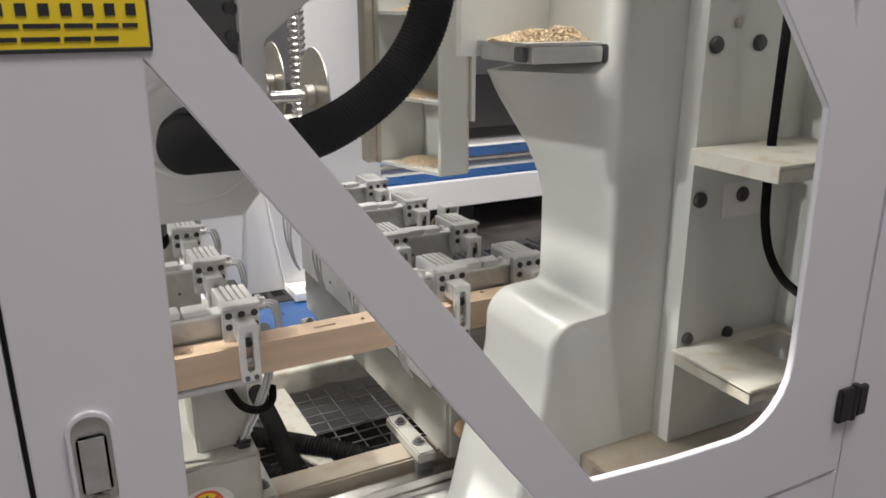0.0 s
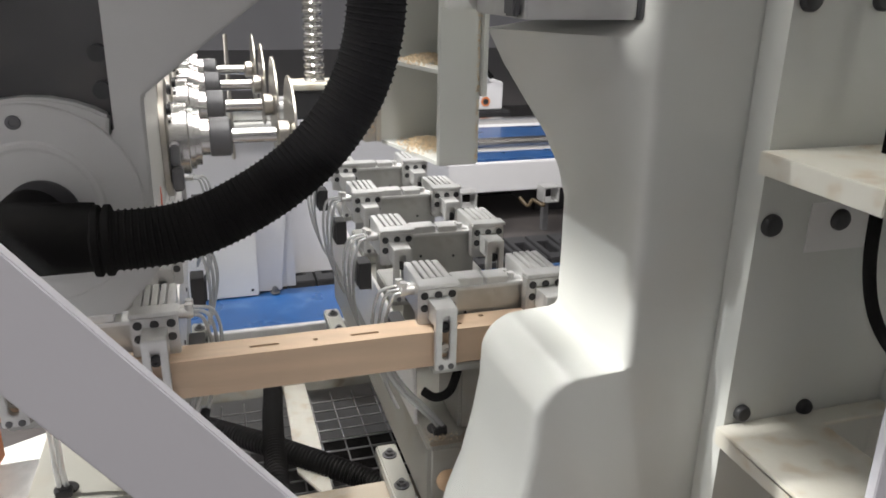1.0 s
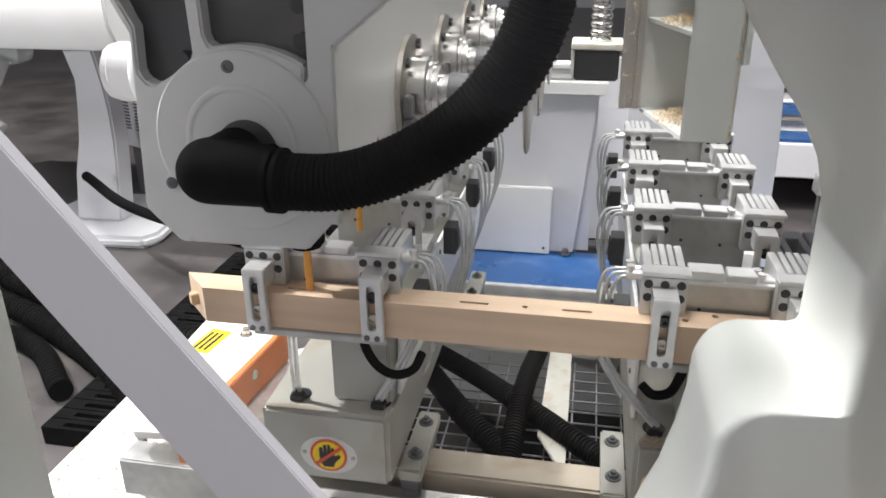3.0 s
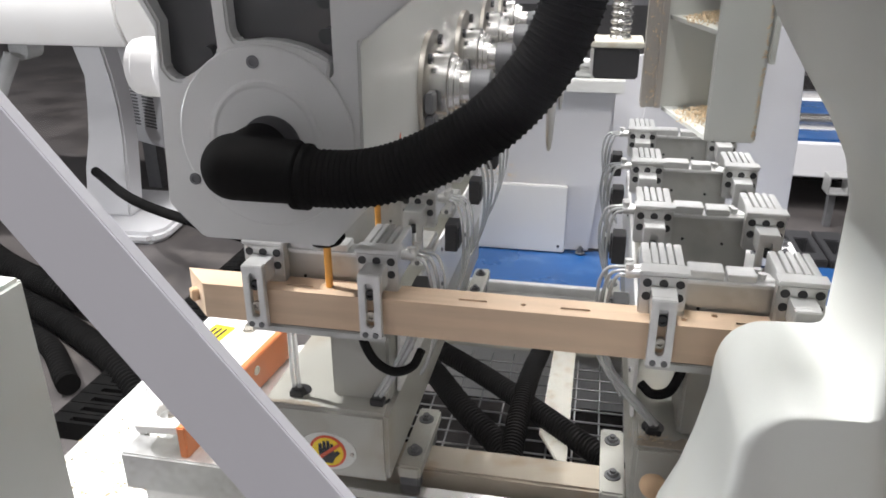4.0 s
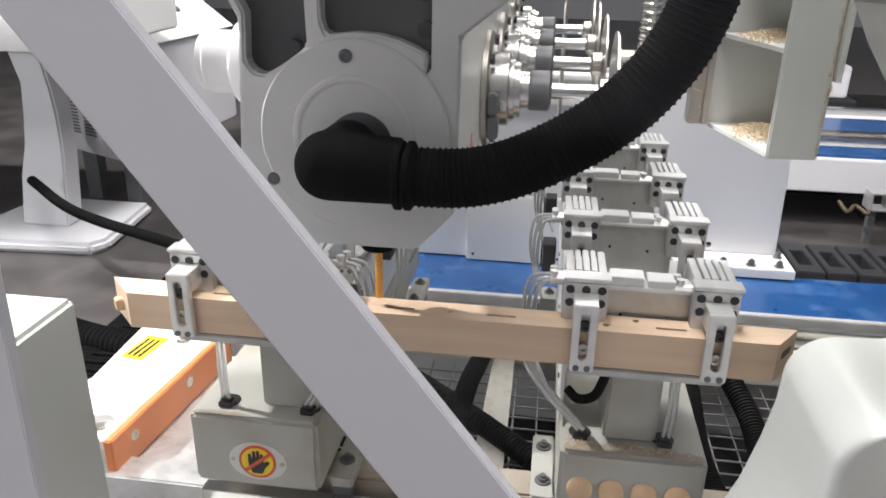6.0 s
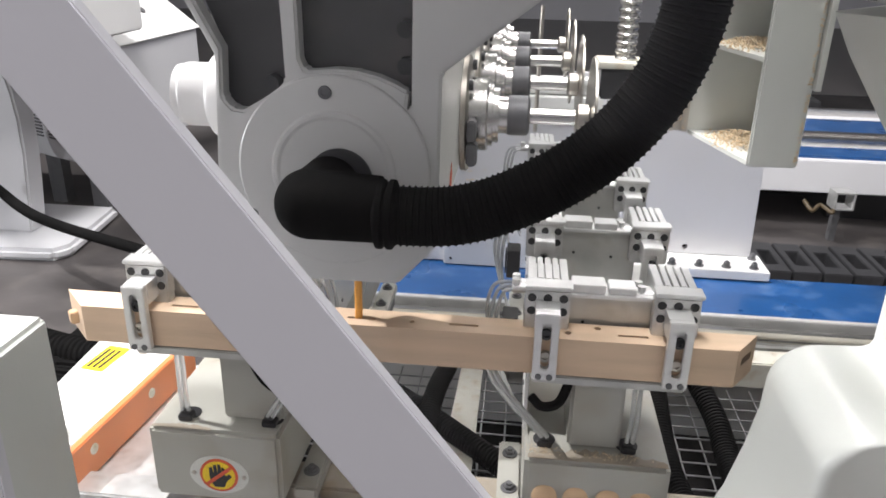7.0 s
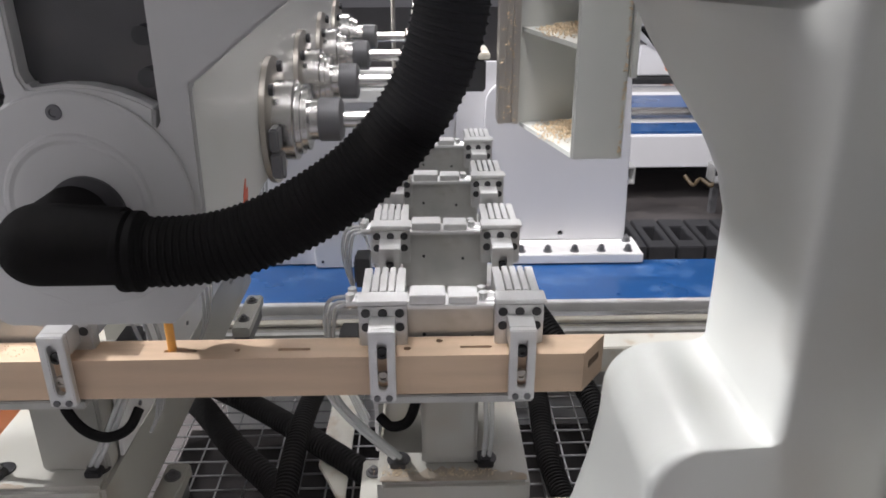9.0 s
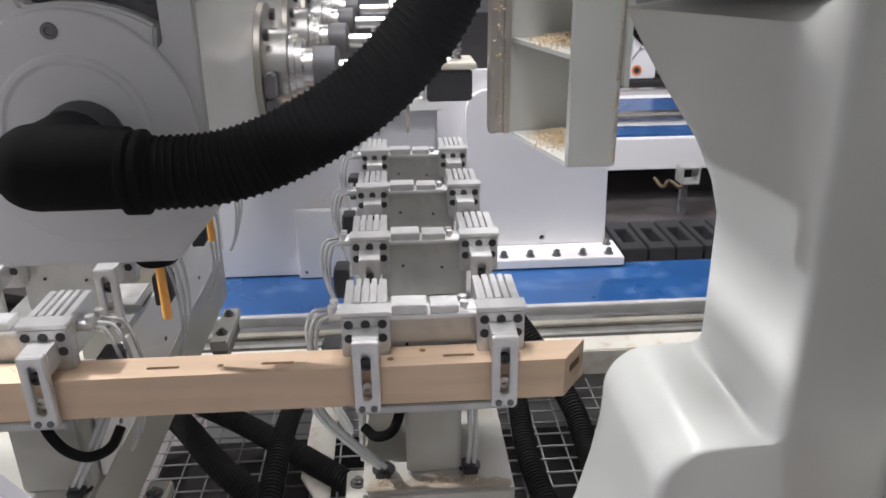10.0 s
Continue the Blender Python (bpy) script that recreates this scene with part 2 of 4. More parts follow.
def flakes(name, spots, count, parent=None, label="pale wood sawdust and chips", size=0.006):
    """Heaps of chips: (x, y, z, spread x, spread y, height)."""
    rnd = random.Random(len(spots) * 31 + count)
    bm = NB()
    for x, y, z, sx, sy, h in spots:
        for _ in range(count):
            u, v = rnd.gauss(0, 0.45), rnd.gauss(0, 0.45)
            if abs(u) > 1 or abs(v) > 1:
                continue
            top = h * max(0, 1 - u * u - v * v)
            s = size * rnd.uniform(0.3, 1)
            m = pose(x + u * sx, y + v * sy, z + rnd.uniform(0, 1) * top + 0.001, rnd.uniform(-60, 60), rnd.uniform(-60, 60), rnd.uniform(0, 360))
            box(bm, -s, s, -s * 0.6, s * 0.6, -0.0006, 0.0006, m)
    if parent:
        return part(name, bm, SAWDUST, parent, label)
    return solid(name, bm, SAWDUST, label, "sawdust", "stuff")

# ---- hall ----
bm = NB()
box(bm, -9, 9, -6, 14, -0.1, 0.0)
solid("floor", bm, FLOORM, "dark grey worn workshop concrete floor", "floor", "structure")
for nm, b in (("wall_north", (-9, 9, 14, 14.2, 0, 6)), ("wall_south", (-9, 9, -6.2, -6, 0, 6)), ("wall_west", (-9.2, -9, -6, 14, 0, 6)), ("wall_east", (9, 9.2, -6, 14, 0, 6))):
    bm = NB()
    box(bm, *b)
    solid(nm, bm, HALL, "plain pale grey workshop hall wall", "wall", "structure")
bm = NB()
box(bm, -9, 9, -6, 14, 6, 6.2)
solid("ceiling", bm, HALL, "plain pale grey workshop hall ceiling", "ceiling", "structure")

# ---- machine bed, fixed to the floor ----
bed = thing("machine_bed", "white machine bed with blue way covers and steel rails", "machine bed")
bm = NB()
box(bm, -0.30, 1.5, 0.90, 1.15, 0.05, 0.535)
part("rear_beam", bm, WHITE, bed, bevel=0.004)
bm = NB()
box(bm, -0.30, 1.5, 0.912, 1.15, 0.536, 0.545)
part("blue_cover", bm, BLUE, bed, "glossy blue way cover with sawdust lines", bevel=0.002)
bm = NB()
box(bm, -0.30, 1.5, 0.893, 0.910, 0.52, 0.550)
part("cover_edge", bm, ALUB, bed, "bright aluminium edge strip", bevel=0.002)
bm = NB()
box(bm, -0.34, 1.5, 0.84, 0.89, 0.46, 0.50)
part("rail_seat", bm, STEELP, bed)
bm = NB()
for z0, z1, w in ((0.50, 0.512, 0.012), (0.512, 0.52, 0.008), (0.52, 0.534, 0.012)):
    box(bm, -0.34, 1.5, 0.865 - w, 0.865 + w, z0, z1)
part("linear_rail", bm, CHROME, bed, "polished steel linear rail", bevel=0.001)
bm = NB()
box(bm, -0.34, 1.5, 0.755, 0.82, 0.44, 0.505)
part("rear_ledge", bm, DUSTY, bed, "dusty white ledge", bevel=0.003)
bm = NB()
box(bm, -0.37, 1.5, 0.075, 0.135, 0.50, 0.628)
part("front_ledge", bm, DUSTB, bed, "cream ledge caked with sawdust", bevel=0.004)
bm = NB()
for z0, z1, w in ((0.575, 0.588, 0.012), (0.588, 0.596, 0.008), (0.596, 0.61, 0.012)):
    box(bm, -0.37, 1.5, 0.045 - w, 0.045 + w, z0, z1)
part("linear_rail", bm, CHROME, bed, "polished steel linear rail", bevel=0.001)
bm = NB()
box(bm, -0.37, 1.5, -0.06, 0.074, 0.05, 0.575)
part("front_beam", bm, WHITE, bed, bevel=0.004)
# shallow block whose dark colour carries the shade of the pit
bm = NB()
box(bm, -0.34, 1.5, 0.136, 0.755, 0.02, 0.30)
part("pit_liner", bm, DARKSHADE, bed, "dusty block below the wire mesh, coloured near-black for the pit's shade")
bm = NB()
sheet(bm, [(0.015, 0.86), (0.062, 0.86), (0.062, 0.30), (0.005, 0.42)], [], 0.455, 0.463, "z")
part("support_strip", bm, DUSTY, bed, "white painted steel strip", bevel=0.002)

mesh_guard = thing("wire_mesh", "zinc wire mesh grid over a dark pit", "wire mesh")
bm = NB()
x = -0.33
while x < 1.45:
    cyl(bm, (x, 0.136, 0.43), (x, 0.755, 0.43), 0.0018, 6)
    x += 0.05
y = 0.15
while y < 0.75:
    cyl(bm, (-0.34, y, 0.4335), (1.45, y, 0.4335), 0.0018, 6)
    y += 0.04
part("wire_grid", bm, WIRE, mesh_guard)

# hoses lying in the pit
for nm, pts, r in (
    ("flexible_hose", [(-0.30, 0.69, 0.49), (-0.139, 0.582, 0.48), (-0.033, 0.491, 0.48), (0.061, 0.41, 0.475), (0.135, 0.35, 0.465), (0.20, 0.27, 0.455)], 0.021),
    ("flexible_hose", [(-0.01, 0.80, 0.47), (-0.015, 0.71, 0.475), (-0.027, 0.566, 0.50), (-0.035, 0.432, 0.50), (-0.04, 0.30, 0.48), (-0.06, 0.16, 0.456)], 0.020),
    ("flexible_hose", [(-0.30, 0.62, 0.50), (-0.241, 0.565, 0.49), (-0.148, 0.443, 0.48), (-0.07, 0.366, 0.465), (-0.02, 0.30, 0.457), (0.05, 0.24, 0.457)], 0.023),
    ("flexible_hose", [(0.42, 0.76, 0.54), (0.434, 0.637, 0.50), (0.430, 0.46, 0.47), (0.441, 0.346, 0.458), (0.47, 0.2, 0.455)], 0.020),
    ("flexible_hose", [(0.44, 0.80, 0.60), (0.48, 0.73, 0.56), (0.513, 0.667, 0.52), (0.546, 0.566, 0.48), (0.552, 0.455, 0.456), (0.55, 0.3, 0.455)], 0.022),
):
    bm = NB()
    tube(bm, pts, r, 14, 10, 0.0018, 0.008)
    solid(nm, bm, HOSEG, "dusty black corrugated hose lying over the wire mesh", "hose", group="pit hoses")


# ---- pedestals with the clamp rows ----
def pedestal(x0, x1, inner, c0, c1, boots, label):
    """A long welded box across the bed; inner: the side with foot flanges."""
    p = thing("clamp_pedestal", label, "pedestal", "clamp pedestals")
    bm = NB()
    box(bm, x0, x1, 0.0, 0.80, 0.655, 0.768)
    part("base_box", bm, PEDM, p, bevel=0.006)
    cx = (x0 + x1) / 2
    for k in range(4):
        y = 0.035 + 0.2235 * k
        bm = NB()
        prof = [(c0, 0.766), (c1, 0.766), (c1, 0.885), (c0, 0.885)]
        sheet(bm, prof, [], y, y + 0.10, "y")
        part("column", bm, PEDM, p, bevel=0.004)
        bm = NB()
        box(bm, x0 + 0.004, x1 - 0.002, y - 0.03, y + 0.09, 0.886, 0.8985)
        part("saddle_plate", bm, STEELP, p, bevel=0.002)
    s = 1 if inner > cx else -1
    bm = NB()
    xi = inner - s * 0.001
    sheet(bm, [(0.060, 0.769), (0.80, 0.769), (0.80, 0.884), (0.075, 0.884)], [], min(xi, xi + s * 0.005), max(xi, xi + s * 0.005), "x")
    side = part("side_plate", bm, WHITE, p, "white painted side plate", bevel=0.001)
    for y, z in ((0.13, 0.80), (0.13, 0.865), (0.35, 0.80), (0.35, 0.865), (0.58, 0.80), (0.58, 0.865)):
        bm = NB()
        lathe(bm, (xi + s * 0.005, y, z), (s, 0, 0), [(0, 0.004), (0.002, 0.0036), (0.0025, 0.002)], 10)
        part("screw", bm, GREYNUT, side)
    for k, y0 in enumerate((0.045, 0.60)):
        bm = NB()
        box(bm, min(inner, inner + s * 0.034), max(inner, inner + s * 0.034), y0, y0 + 0.15, 0.630, 0.651)
        f = part("foot_flange", bm, PEDM, p, bevel=0.003)
        for dy in (0.038, 0.118):
            b = bolt(p, (inner + s * 0.017, y0 + dy, 0.651), r=0.0078, material=GREYNUT)
            b.parent = f
        bm = NB()
        box(bm, min(inner, inner + s * 0.03), max(inner, inner + s * 0.03), y0 + 0.01, y0 + 0.14, 0.600, 0.629)
        part("runner_block", bm, GREYNUT, p, "dark steel rail carriage", bevel=0.003)
    for bx, by in boots:
        bm = NB()
        lathe(bm, (bx, by + 0.010, 0.7675), (0, 0, 1), [(0, 0.0145), (0.002, 0.0145), (0.0025, 0.012), (0.0026, 0.006)], 18)
        part("grommet", bm, BLACK, p, "black rubber grommet")
        bm = NB()
        box(bm, bx - 0.0095, bx + 0.0095, by - 0.010, by + 0.006, 0.7682, 0.7775)
        box(bm, bx - 0.0065, bx + 0.0065, by - 0.007, by + 0.005, 0.7775, 0.784)
        part("cable_boot", bm, BLACK, p, "black square tube socket", bevel=0.0015)
    return p


ped_l = pedestal(-0.356, -0.176, -0.176, -0.262, -0.180, ((-0.311, 0.028), (-0.195, 0.028)), "cream welded pedestal with a hand warning label under the clamps")
ped_r = pedestal(0.146, 0.330, 0.146, 0.200, 0.268, ((0.171, 0.034), (0.278, 0.034)), "cream welded pedestal dusted with sawdust under the clamps")
for pp, x0, x1, d in ((ped_r, 0.150, 0.326, 0.028), (ped_l, -0.352, -0.27, 0.012)):
    rnd = random.Random(7)
    n = 40
    pts = [(x0 + (x1 - x0) * k / n, 0.0035 + (d * (0.55 + 0.45 * rnd.random())) * math.sin(math.pi * (k + 0.5) / (n + 1)) ** 0.3) for k in range(n + 1)]
    bm = NB()
    sheet(bm, [(x1, 0.003), (x0, 0.003)] + pts, [], 0.7681, 0.7686, "z")
    part("dust_film", bm, DUSTB, pp, "brown caked dust along the front edge")
flakes("sawdust", [(0.17, 0.02, 0.7686, 0.03, 0.012, 0.002), (0.25, 0.015, 0.7686, 0.06, 0.010, 0.001)], 160, ped_r, size=0.0007)
flakes("sawdust", [(-0.30, 0.03, 0.8985, 0.03, 0.02, 0.004)], 160, ped_l, size=0.0010)

for x in (0.174, 0.214, 0.255, 0.297):
    bm = NB()
    lathe(bm, (x, 0.0, 0.712), (0, -0.9, 0.45), [(0, 0.0165), (0.007, 0.0165), (0.009, 0.014), (0.0092, 0.005)], 22)
    part("round_cap", bm, WOODCUT, ped_r, "round cap caked with sawdust")

# hand warning label on the pedestal front
def hand_sign(c, y, r, parent):
    bm = NB()
    cyl(bm, (c[0], y, c[1]), (c[0], y - 0.0012, c[1]), r * 1.55, 40)
    for v in bm.verts:
        v.co.z = c[1] + (v.co.z - c[1]) / 1.35
    plate = part("label_plate", bm, CREAM, parent, "oval cream label plate")
    bm = NB()
    cyl(bm, (c[0], y - 0.0013, c[1]), (c[0], y - 0.0022, c[1]), r, 40)
    part("ring", bm, REDS, plate, "red warning ring")
    bm = NB()
    cyl(bm, (c[0], y - 0.0023, c[1]), (c[0], y - 0.003, c[1]), r * 0.86, 40)
    part("disc", bm, YELLOW, plate, "yellow warning disc")
    bm = NB()
    q = r * 0.86
    yy = (y - 0.0038, y - 0.0031)
    sheet(bm, [(c[0] + 1.2 * q * (a - 0.05), c[1] + 1.2 * q * b) for a, b in ((-0.42, 0.05), (-0.38, -0.35), (-0.2, -0.66), (0.3, -0.66), (0.45, -0.3), (0.72, 0.0), (0.6, 0.14), (0.4, 0.0), (0.36, 0.5), (0.24, 0.52), (0.22, 0.1), (0.18, 0.68), (0.04, 0.7), (0.02, 0.12), (-0.04, 0.66), (-0.18, 0.64), (-0.18, 0.1), (-0.26, 0.5), (-0.4, 0.46))], [], yy[0], yy[1])
    part("hand_symbol", bm, BLACK, plate, "black raised hand symbol")
    bm = NB()
    m = Matrix.Translation((c[0], y - 0.0045, c[1])) @ pose(0, 0, 0, 0, -40, 0)
    box(bm, -r * 0.9, r * 0.9, -0.0006, 0.0006, -r * 0.09, r * 0.09, m)
    part("stroke", bm, REDS, plate, "red diagonal stroke")
    for s in (-1, 1):
        bm = NB()
        lathe(bm, (c[0] + s * r * 1.32, y - 0.001, c[1] - 0.001 * s), (0, -1, 0), [(0, 0.0032), (0.0015, 0.003), (0.0025, 0.0015)], 12)
        part("rivet", bm, NICKEL, plate)


hand_sign((-0.262, 0.7), 0.0, 0.0265, ped_l)


# ---- clamp stations ----
def screw_heads(parent, x, y, z, mw, mh, cols=3, rows=2, skip=()):
    for i in range(cols):
        for j in range(rows):
            if (i, j) in skip:
                continue
            bm = NB()
            cyl(bm, (x + mw * (i - (cols - 1) / 2), y, z - mh * j), (x + mw * (i - (cols - 1) / 2), y - 0.0012, z - mh * j), 0.0052, 14)
            part("screw", bm, BLACK, parent, "black socket screw")


def clamp_station():
    """One row's pair of clamps; origin on the beam's top, in the middle between the two slotted jaws."""
    c = thing("clamp_station", "aluminium pneumatic clamp pair with slotted jaw plates", "clamp", "clamp rows")
    bm = NB()
    box(bm, -0.060, 0.060, 0.036, 0.050, -0.048, 0.038)
    bp = part("back_plate", bm, STEELP, c, "scratched grey steel plate", bevel=0.0015)
    for x, z in ((-0.03, 0.0), (0.025, -0.004)):
        bm = NB()
        cyl(bm, (x, 0.0361, z), (x, 0.0345, z), 0.0022, 10)
        part("plug", bm, BLACK, bp)
    bm = NB()
    box(bm, -0.046, -0.006, 0.034, 0.062, 0.0385, 0.0495)
    box(bm, -0.002, 0.030, 0.034, 0.062, 0.0385, 0.0475)
    box(bm, -0.056, 0.060, 0.031, 0.064, 0.0335, 0.0384)
    part("top_bar", bm, ALUB, c, "bright aluminium top bar", bevel=0.001)
    for s, cx in ((-1, -0.075), (1, 0.075)):
        # flange block with screws
        bm = NB()
        box(bm, cx - 0.0265, cx + 0.0265, 0.012, 0.030, -0.002, 0.050)
        blk = part("flange_block", bm, ALU, c, bevel=0.002)
        screw_heads(blk, cx, 0.012, 0.040, 0.0185, 0.017, skip=((1, 1),))
        bm = NB()
        box(bm, cx - 0.027, cx + 0.0285, 0.0085, 0.0335, 0.0505, 0.0555)
        part("cap_plate", bm, ALUB, blk, "bright cap plate", bevel=0.001)
        # grooved cylinder body
        bm = NB()
        for u0, u1, z1 in ((-0.024, -0.0150, 0.0545), (-0.0150, -0.0125, 0.047), (-0.0125, -0.0060, 0.0555), (-0.0060, -0.0035, 0.047), (-0.0035, 0.0035, 0.0555), (0.0035, 0.0060, 0.047), (0.0060, 0.0125, 0.0555), (0.0125, 0.0150, 0.047), (0.0150, 0.024, 0.0545)):
            box(bm, cx + u0, cx + u1, 0.0345, 0.100, 0.006, z1)
        body = part("cylinder_body", bm, ALUB, c, "grooved aluminium air cylinder", bevel=0.0008)
        # slotted jaw
        bm = NB()
        sheet(bm, [(cx - 0.014, -0.049), (cx + 0.014, -0.049), (cx + 0.014, 0.037), (cx - 0.014, 0.037)], [slot_loop(cx, -0.004, 0.0105, 0.062)], -0.026, -0.016)
        jaw = part("slotted_jaw", bm, ALUB, c, "pale aluminium slotted jaw plate", bevel=0.0012)
        bm = NB()
        box(bm, cx - 0.014, cx + 0.014, -0.0155, 0.0115, 0.010, 0.0365)
        part("jaw_arm", bm, ALUB, jaw)
        for z in (0.008, -0.021):
            bm = NB()
            lathe(bm, (cx, -0.016, z), (0, -1, 0), [(0, 0.0068), (0.005, 0.0066), (0.006, 0.003), (0.003, 0.0028)], 16)
            part("jaw_screw", bm, BLACK if z > 0 else NICKEL, jaw)
        bm = NB()
        for u in (-0.0065, 0.0065):
            cyl(bm, (cx + u, -0.026, -0.044), (cx + u, -0.0275, -0.044), 0.0038, 12)
        part("dowel", bm, GREYNUT, jaw)
        # air fittings
        bm = NB()
        for z, y in ((0.036, 0.045), (0.030, 0.072)):
            cyl(bm, (cx - 0.024, y, z), (cx - 0.042, y, z), 0.0062, 12)
            cyl(bm, (cx - 0.038, y, z - 0.006), (cx - 0.038, y, z + 0.012), 0.005, 10)
        part("air_fitting", bm, ALUB, body, "pale air fitting")
    # valve and tubes at the outer side
    bm = NB()
    box(bm, -0.128, -0.108, 0.050, 0.085, -0.055, -0.010)
    for k in range(3):
        box(bm, -0.131, -0.1285, 0.053 + 0.011 * k, 0.061 + 0.011 * k, -0.050, -0.016)
    part("valve", bm, BLACK, c, "black air valve", bevel=0.001)
    for dy, off in ((0.045, 0.0), (0.056, 0.006), (0.068, 0.012)):
        bm = NB()
        tube(bm, [(-0.116, dy, 0.034), (-0.129 - off, dy, 0.026), (-0.136 - off, dy + 0.01, -0.02), (-0.131 - off * 0.5, dy + 0.04, -0.09), (-0.118, dy + 0.06, -0.15), (-0.106, dy + 0.06, -0.178)], 0.0024, 8, 8)
        part("air_tube", bm, CLEAR, c, "clear plastic air tube")
    bm = NB()
    box(bm, -0.088, 0.090, -0.012, 0.050, -0.0615, -0.0510)
    part("support_bar", bm, STEELP, c, "dusty steel support bar", bevel=0.0015)
    return c


first = clamp_station()
first.matrix_basis = pose(0.235, 0.0, 0.95)
for k in range(1, 4):
    copy_thing(first, pose(0.235, 0.2235 * k, 0.95))
# the other column carries its valves on the inner side
left_first = clamp_station()
tagged(left_first, "aluminium pneumatic clamp pair with a black valve beside it")
for o in left_first.children_recursive:
    if o.name.split(".")[0] in ("valve", "air_tube", "air_fitting"):
        for v in o.data.vertices:
            v.co.x = -v.co.x
        o.data.flip_normals()
left_first.matrix_basis = pose(-0.259, 0.0, 0.95)
for k in range(1, 4):
    copy_thing(left_first, pose(-0.259, 0.2235 * k, 0.95))

# black lines and bundles of clear tubes dropping from the clamps to the pedestals
def tube_bundle(pts, offs, r):
    b = thing("tube_bundle", "bundle of clear plastic air tubes beside the pedestal", "tube", "drop tubes")
    for du, dv in offs:
        bm = NB()
        tube(bm, [(x + du, y + dv, z) for x, y, z in pts], r, 10, 8)
        part("air_tube", bm, CLEAR, b)


OFFS = ((-0.0035, -0.003), (0.0035, -0.003), (0.0, 0.003))
tube_bundle([(0.092, 0.03, 0.905), (0.100, 0.022, 0.878), (0.117, 0.020, 0.852), (0.134, 0.02, 0.832), (0.155, 0.024, 0.806), (0.170, 0.032, 0.784)], OFFS, 0.0036)
tube_bundle([(-0.312, 0.03, 0.886), (-0.312, 0.03, 0.85), (-0.313, 0.03, 0.81), (-0.311, 0.028, 0.782)], OFFS[:2], 0.0034)
tube_bundle([(0.281, 0.03, 0.886), (0.280, 0.03, 0.86), (0.281, 0.03, 0.82), (0.279, 0.034, 0.782)], OFFS[:2], 0.0030)
tube_bundle([(-0.138, 0.05, 0.90), (-0.150, 0.035, 0.865), (-0.172, 0.03, 0.82), (-0.194, 0.028, 0.782)], OFFS, 0.0034)
for pts in (
    [(0.198, 0.03, 0.888), (0.193, 0.03, 0.858), (0.183, 0.03, 0.834), (0.164, 0.032, 0.827), (0.150, 0.045, 0.832)],
    [(-0.212, 0.03, 0.887), (-0.208, 0.02, 0.867), (-0.192, 0.018, 0.840), (-0.168, 0.02, 0.827), (-0.146, 0.03, 0.832), (-0.138, 0.05, 0.846)],
):
    bm = NB()
    tube(bm, pts, 0.0062, 12, 8)
    solid("drop_tube", bm, RUBBER, "short black rubber line beside the pedestal", "tube", group="drop tubes")

# ---- the workpiece ----
beam = thing("timber_rail", "pale hardwood rail with mortises clamped across the machine", "timber rail")
outline = [(-0.411, -0.012), (0.379, -0.012), (0.410, 0.030), (-0.452, 0.030)]
bm = NB()
sheet(bm, outline, [], 0.9015, 0.938, "z")
part("body", bm, WOOD, beam)
bm = NB()
holes = [slot_loop(x, 0.006, 0.036, 0.005) for x in (-0.062, 0.062, -0.285, 0.262)] + [arc(0.0, 0.006, 0.0035, 0, 324, 9), arc(0.186, 0.004, 0.004, 0, 324, 9), arc(0.222, 0.02, 0.004, 0, 324, 9)]
sheet(bm, outline, holes, 0.938, 0.950, "z")
part("top_face", bm, WOOD, beam, "planed top with routed slots")
bm = NB()
m = Matrix.Translation((-0.4315, 0.010, 0.924)) @ pose(0, 0, 0, 0, 0, -45.7)
box(bm, -0.007, 0.007, -0.010, 0.002, -0.008, 0.008, m)
part("tenon", bm, WOODCUT, beam, "cut tenon at the mitred end", bevel=0.0015)
# no hole is cut: a dark inlay paints the shade of the mortise
bm = NB()
m = Matrix.Translation((0.3945, 0.009, 0.930)) @ pose(0, 0, 0, 0, 0, 53.6)
box(bm, -0.013, 0.013, -0.0006, 0.002, -0.0045, 0.0045, m)
part("mortise", bm, SLOT, beam, "mortise in the mitred end, its shade painted dark", bevel=0.0004)
flakes("sawdust", [(-0.26, 0.01, 0.950, 0.06, 0.018, 0.001), (-0.20, 0.02, 0.950, 0.05, 0.012, 0.001)], 45, beam, "sawdust on the rail", 0.0006)

# ---- side table with the orange bar ----
st = thing("side_fixture", "white plate fixture with an orange bar and yellow label", "fixture")
bm = NB()
P4 = [(-0.535, 0.062), (-0.60, 0.055), (-0.622, 0.075), (-0.622, 0.14), (-0.65, 0.16), (-0.66, 0.42), (-0.50, 0.42), (-0.50, 0.36)]
sheet(bm, P4, [arc(-0.567, 0.105, 0.024, 0, 345, 23)], 0.640, 0.656, "z")
part("plate", bm, WHITE, st, bevel=0.002)
bm = NB()
cyl(bm, (-0.567, 0.105, 0.628), (-0.567, 0.105, 0.640), 0.025, 24)
part("recess", bm, ALU, st)
bm = NB()
cyl(bm, (-0.567, 0.105, 0.6405), (-0.567, 0.105, 0.650), 0.008, 6)
part("bolt", bm, NICKEL, st)
bm = NB()
lathe(bm, (-0.575, 0.23, 0.6565), (0, 0, 1), [(0, 0.024), (0.0015, 0.024), (0.0015, 0.020), (0.0002, 0.019)], 28)
part("cap", bm, WHITE, st, bevel=0.0)
bm = NB()
sheet(bm, [(-0.532, 0.055), (-0.518, 0.055), (-0.482, 0.42), (-0.496, 0.42)], [], 0.592, 0.660, "z")
ob = part("orange_bar", bm, ORANGE, st, "orange painted steel bar", bevel=0.002)
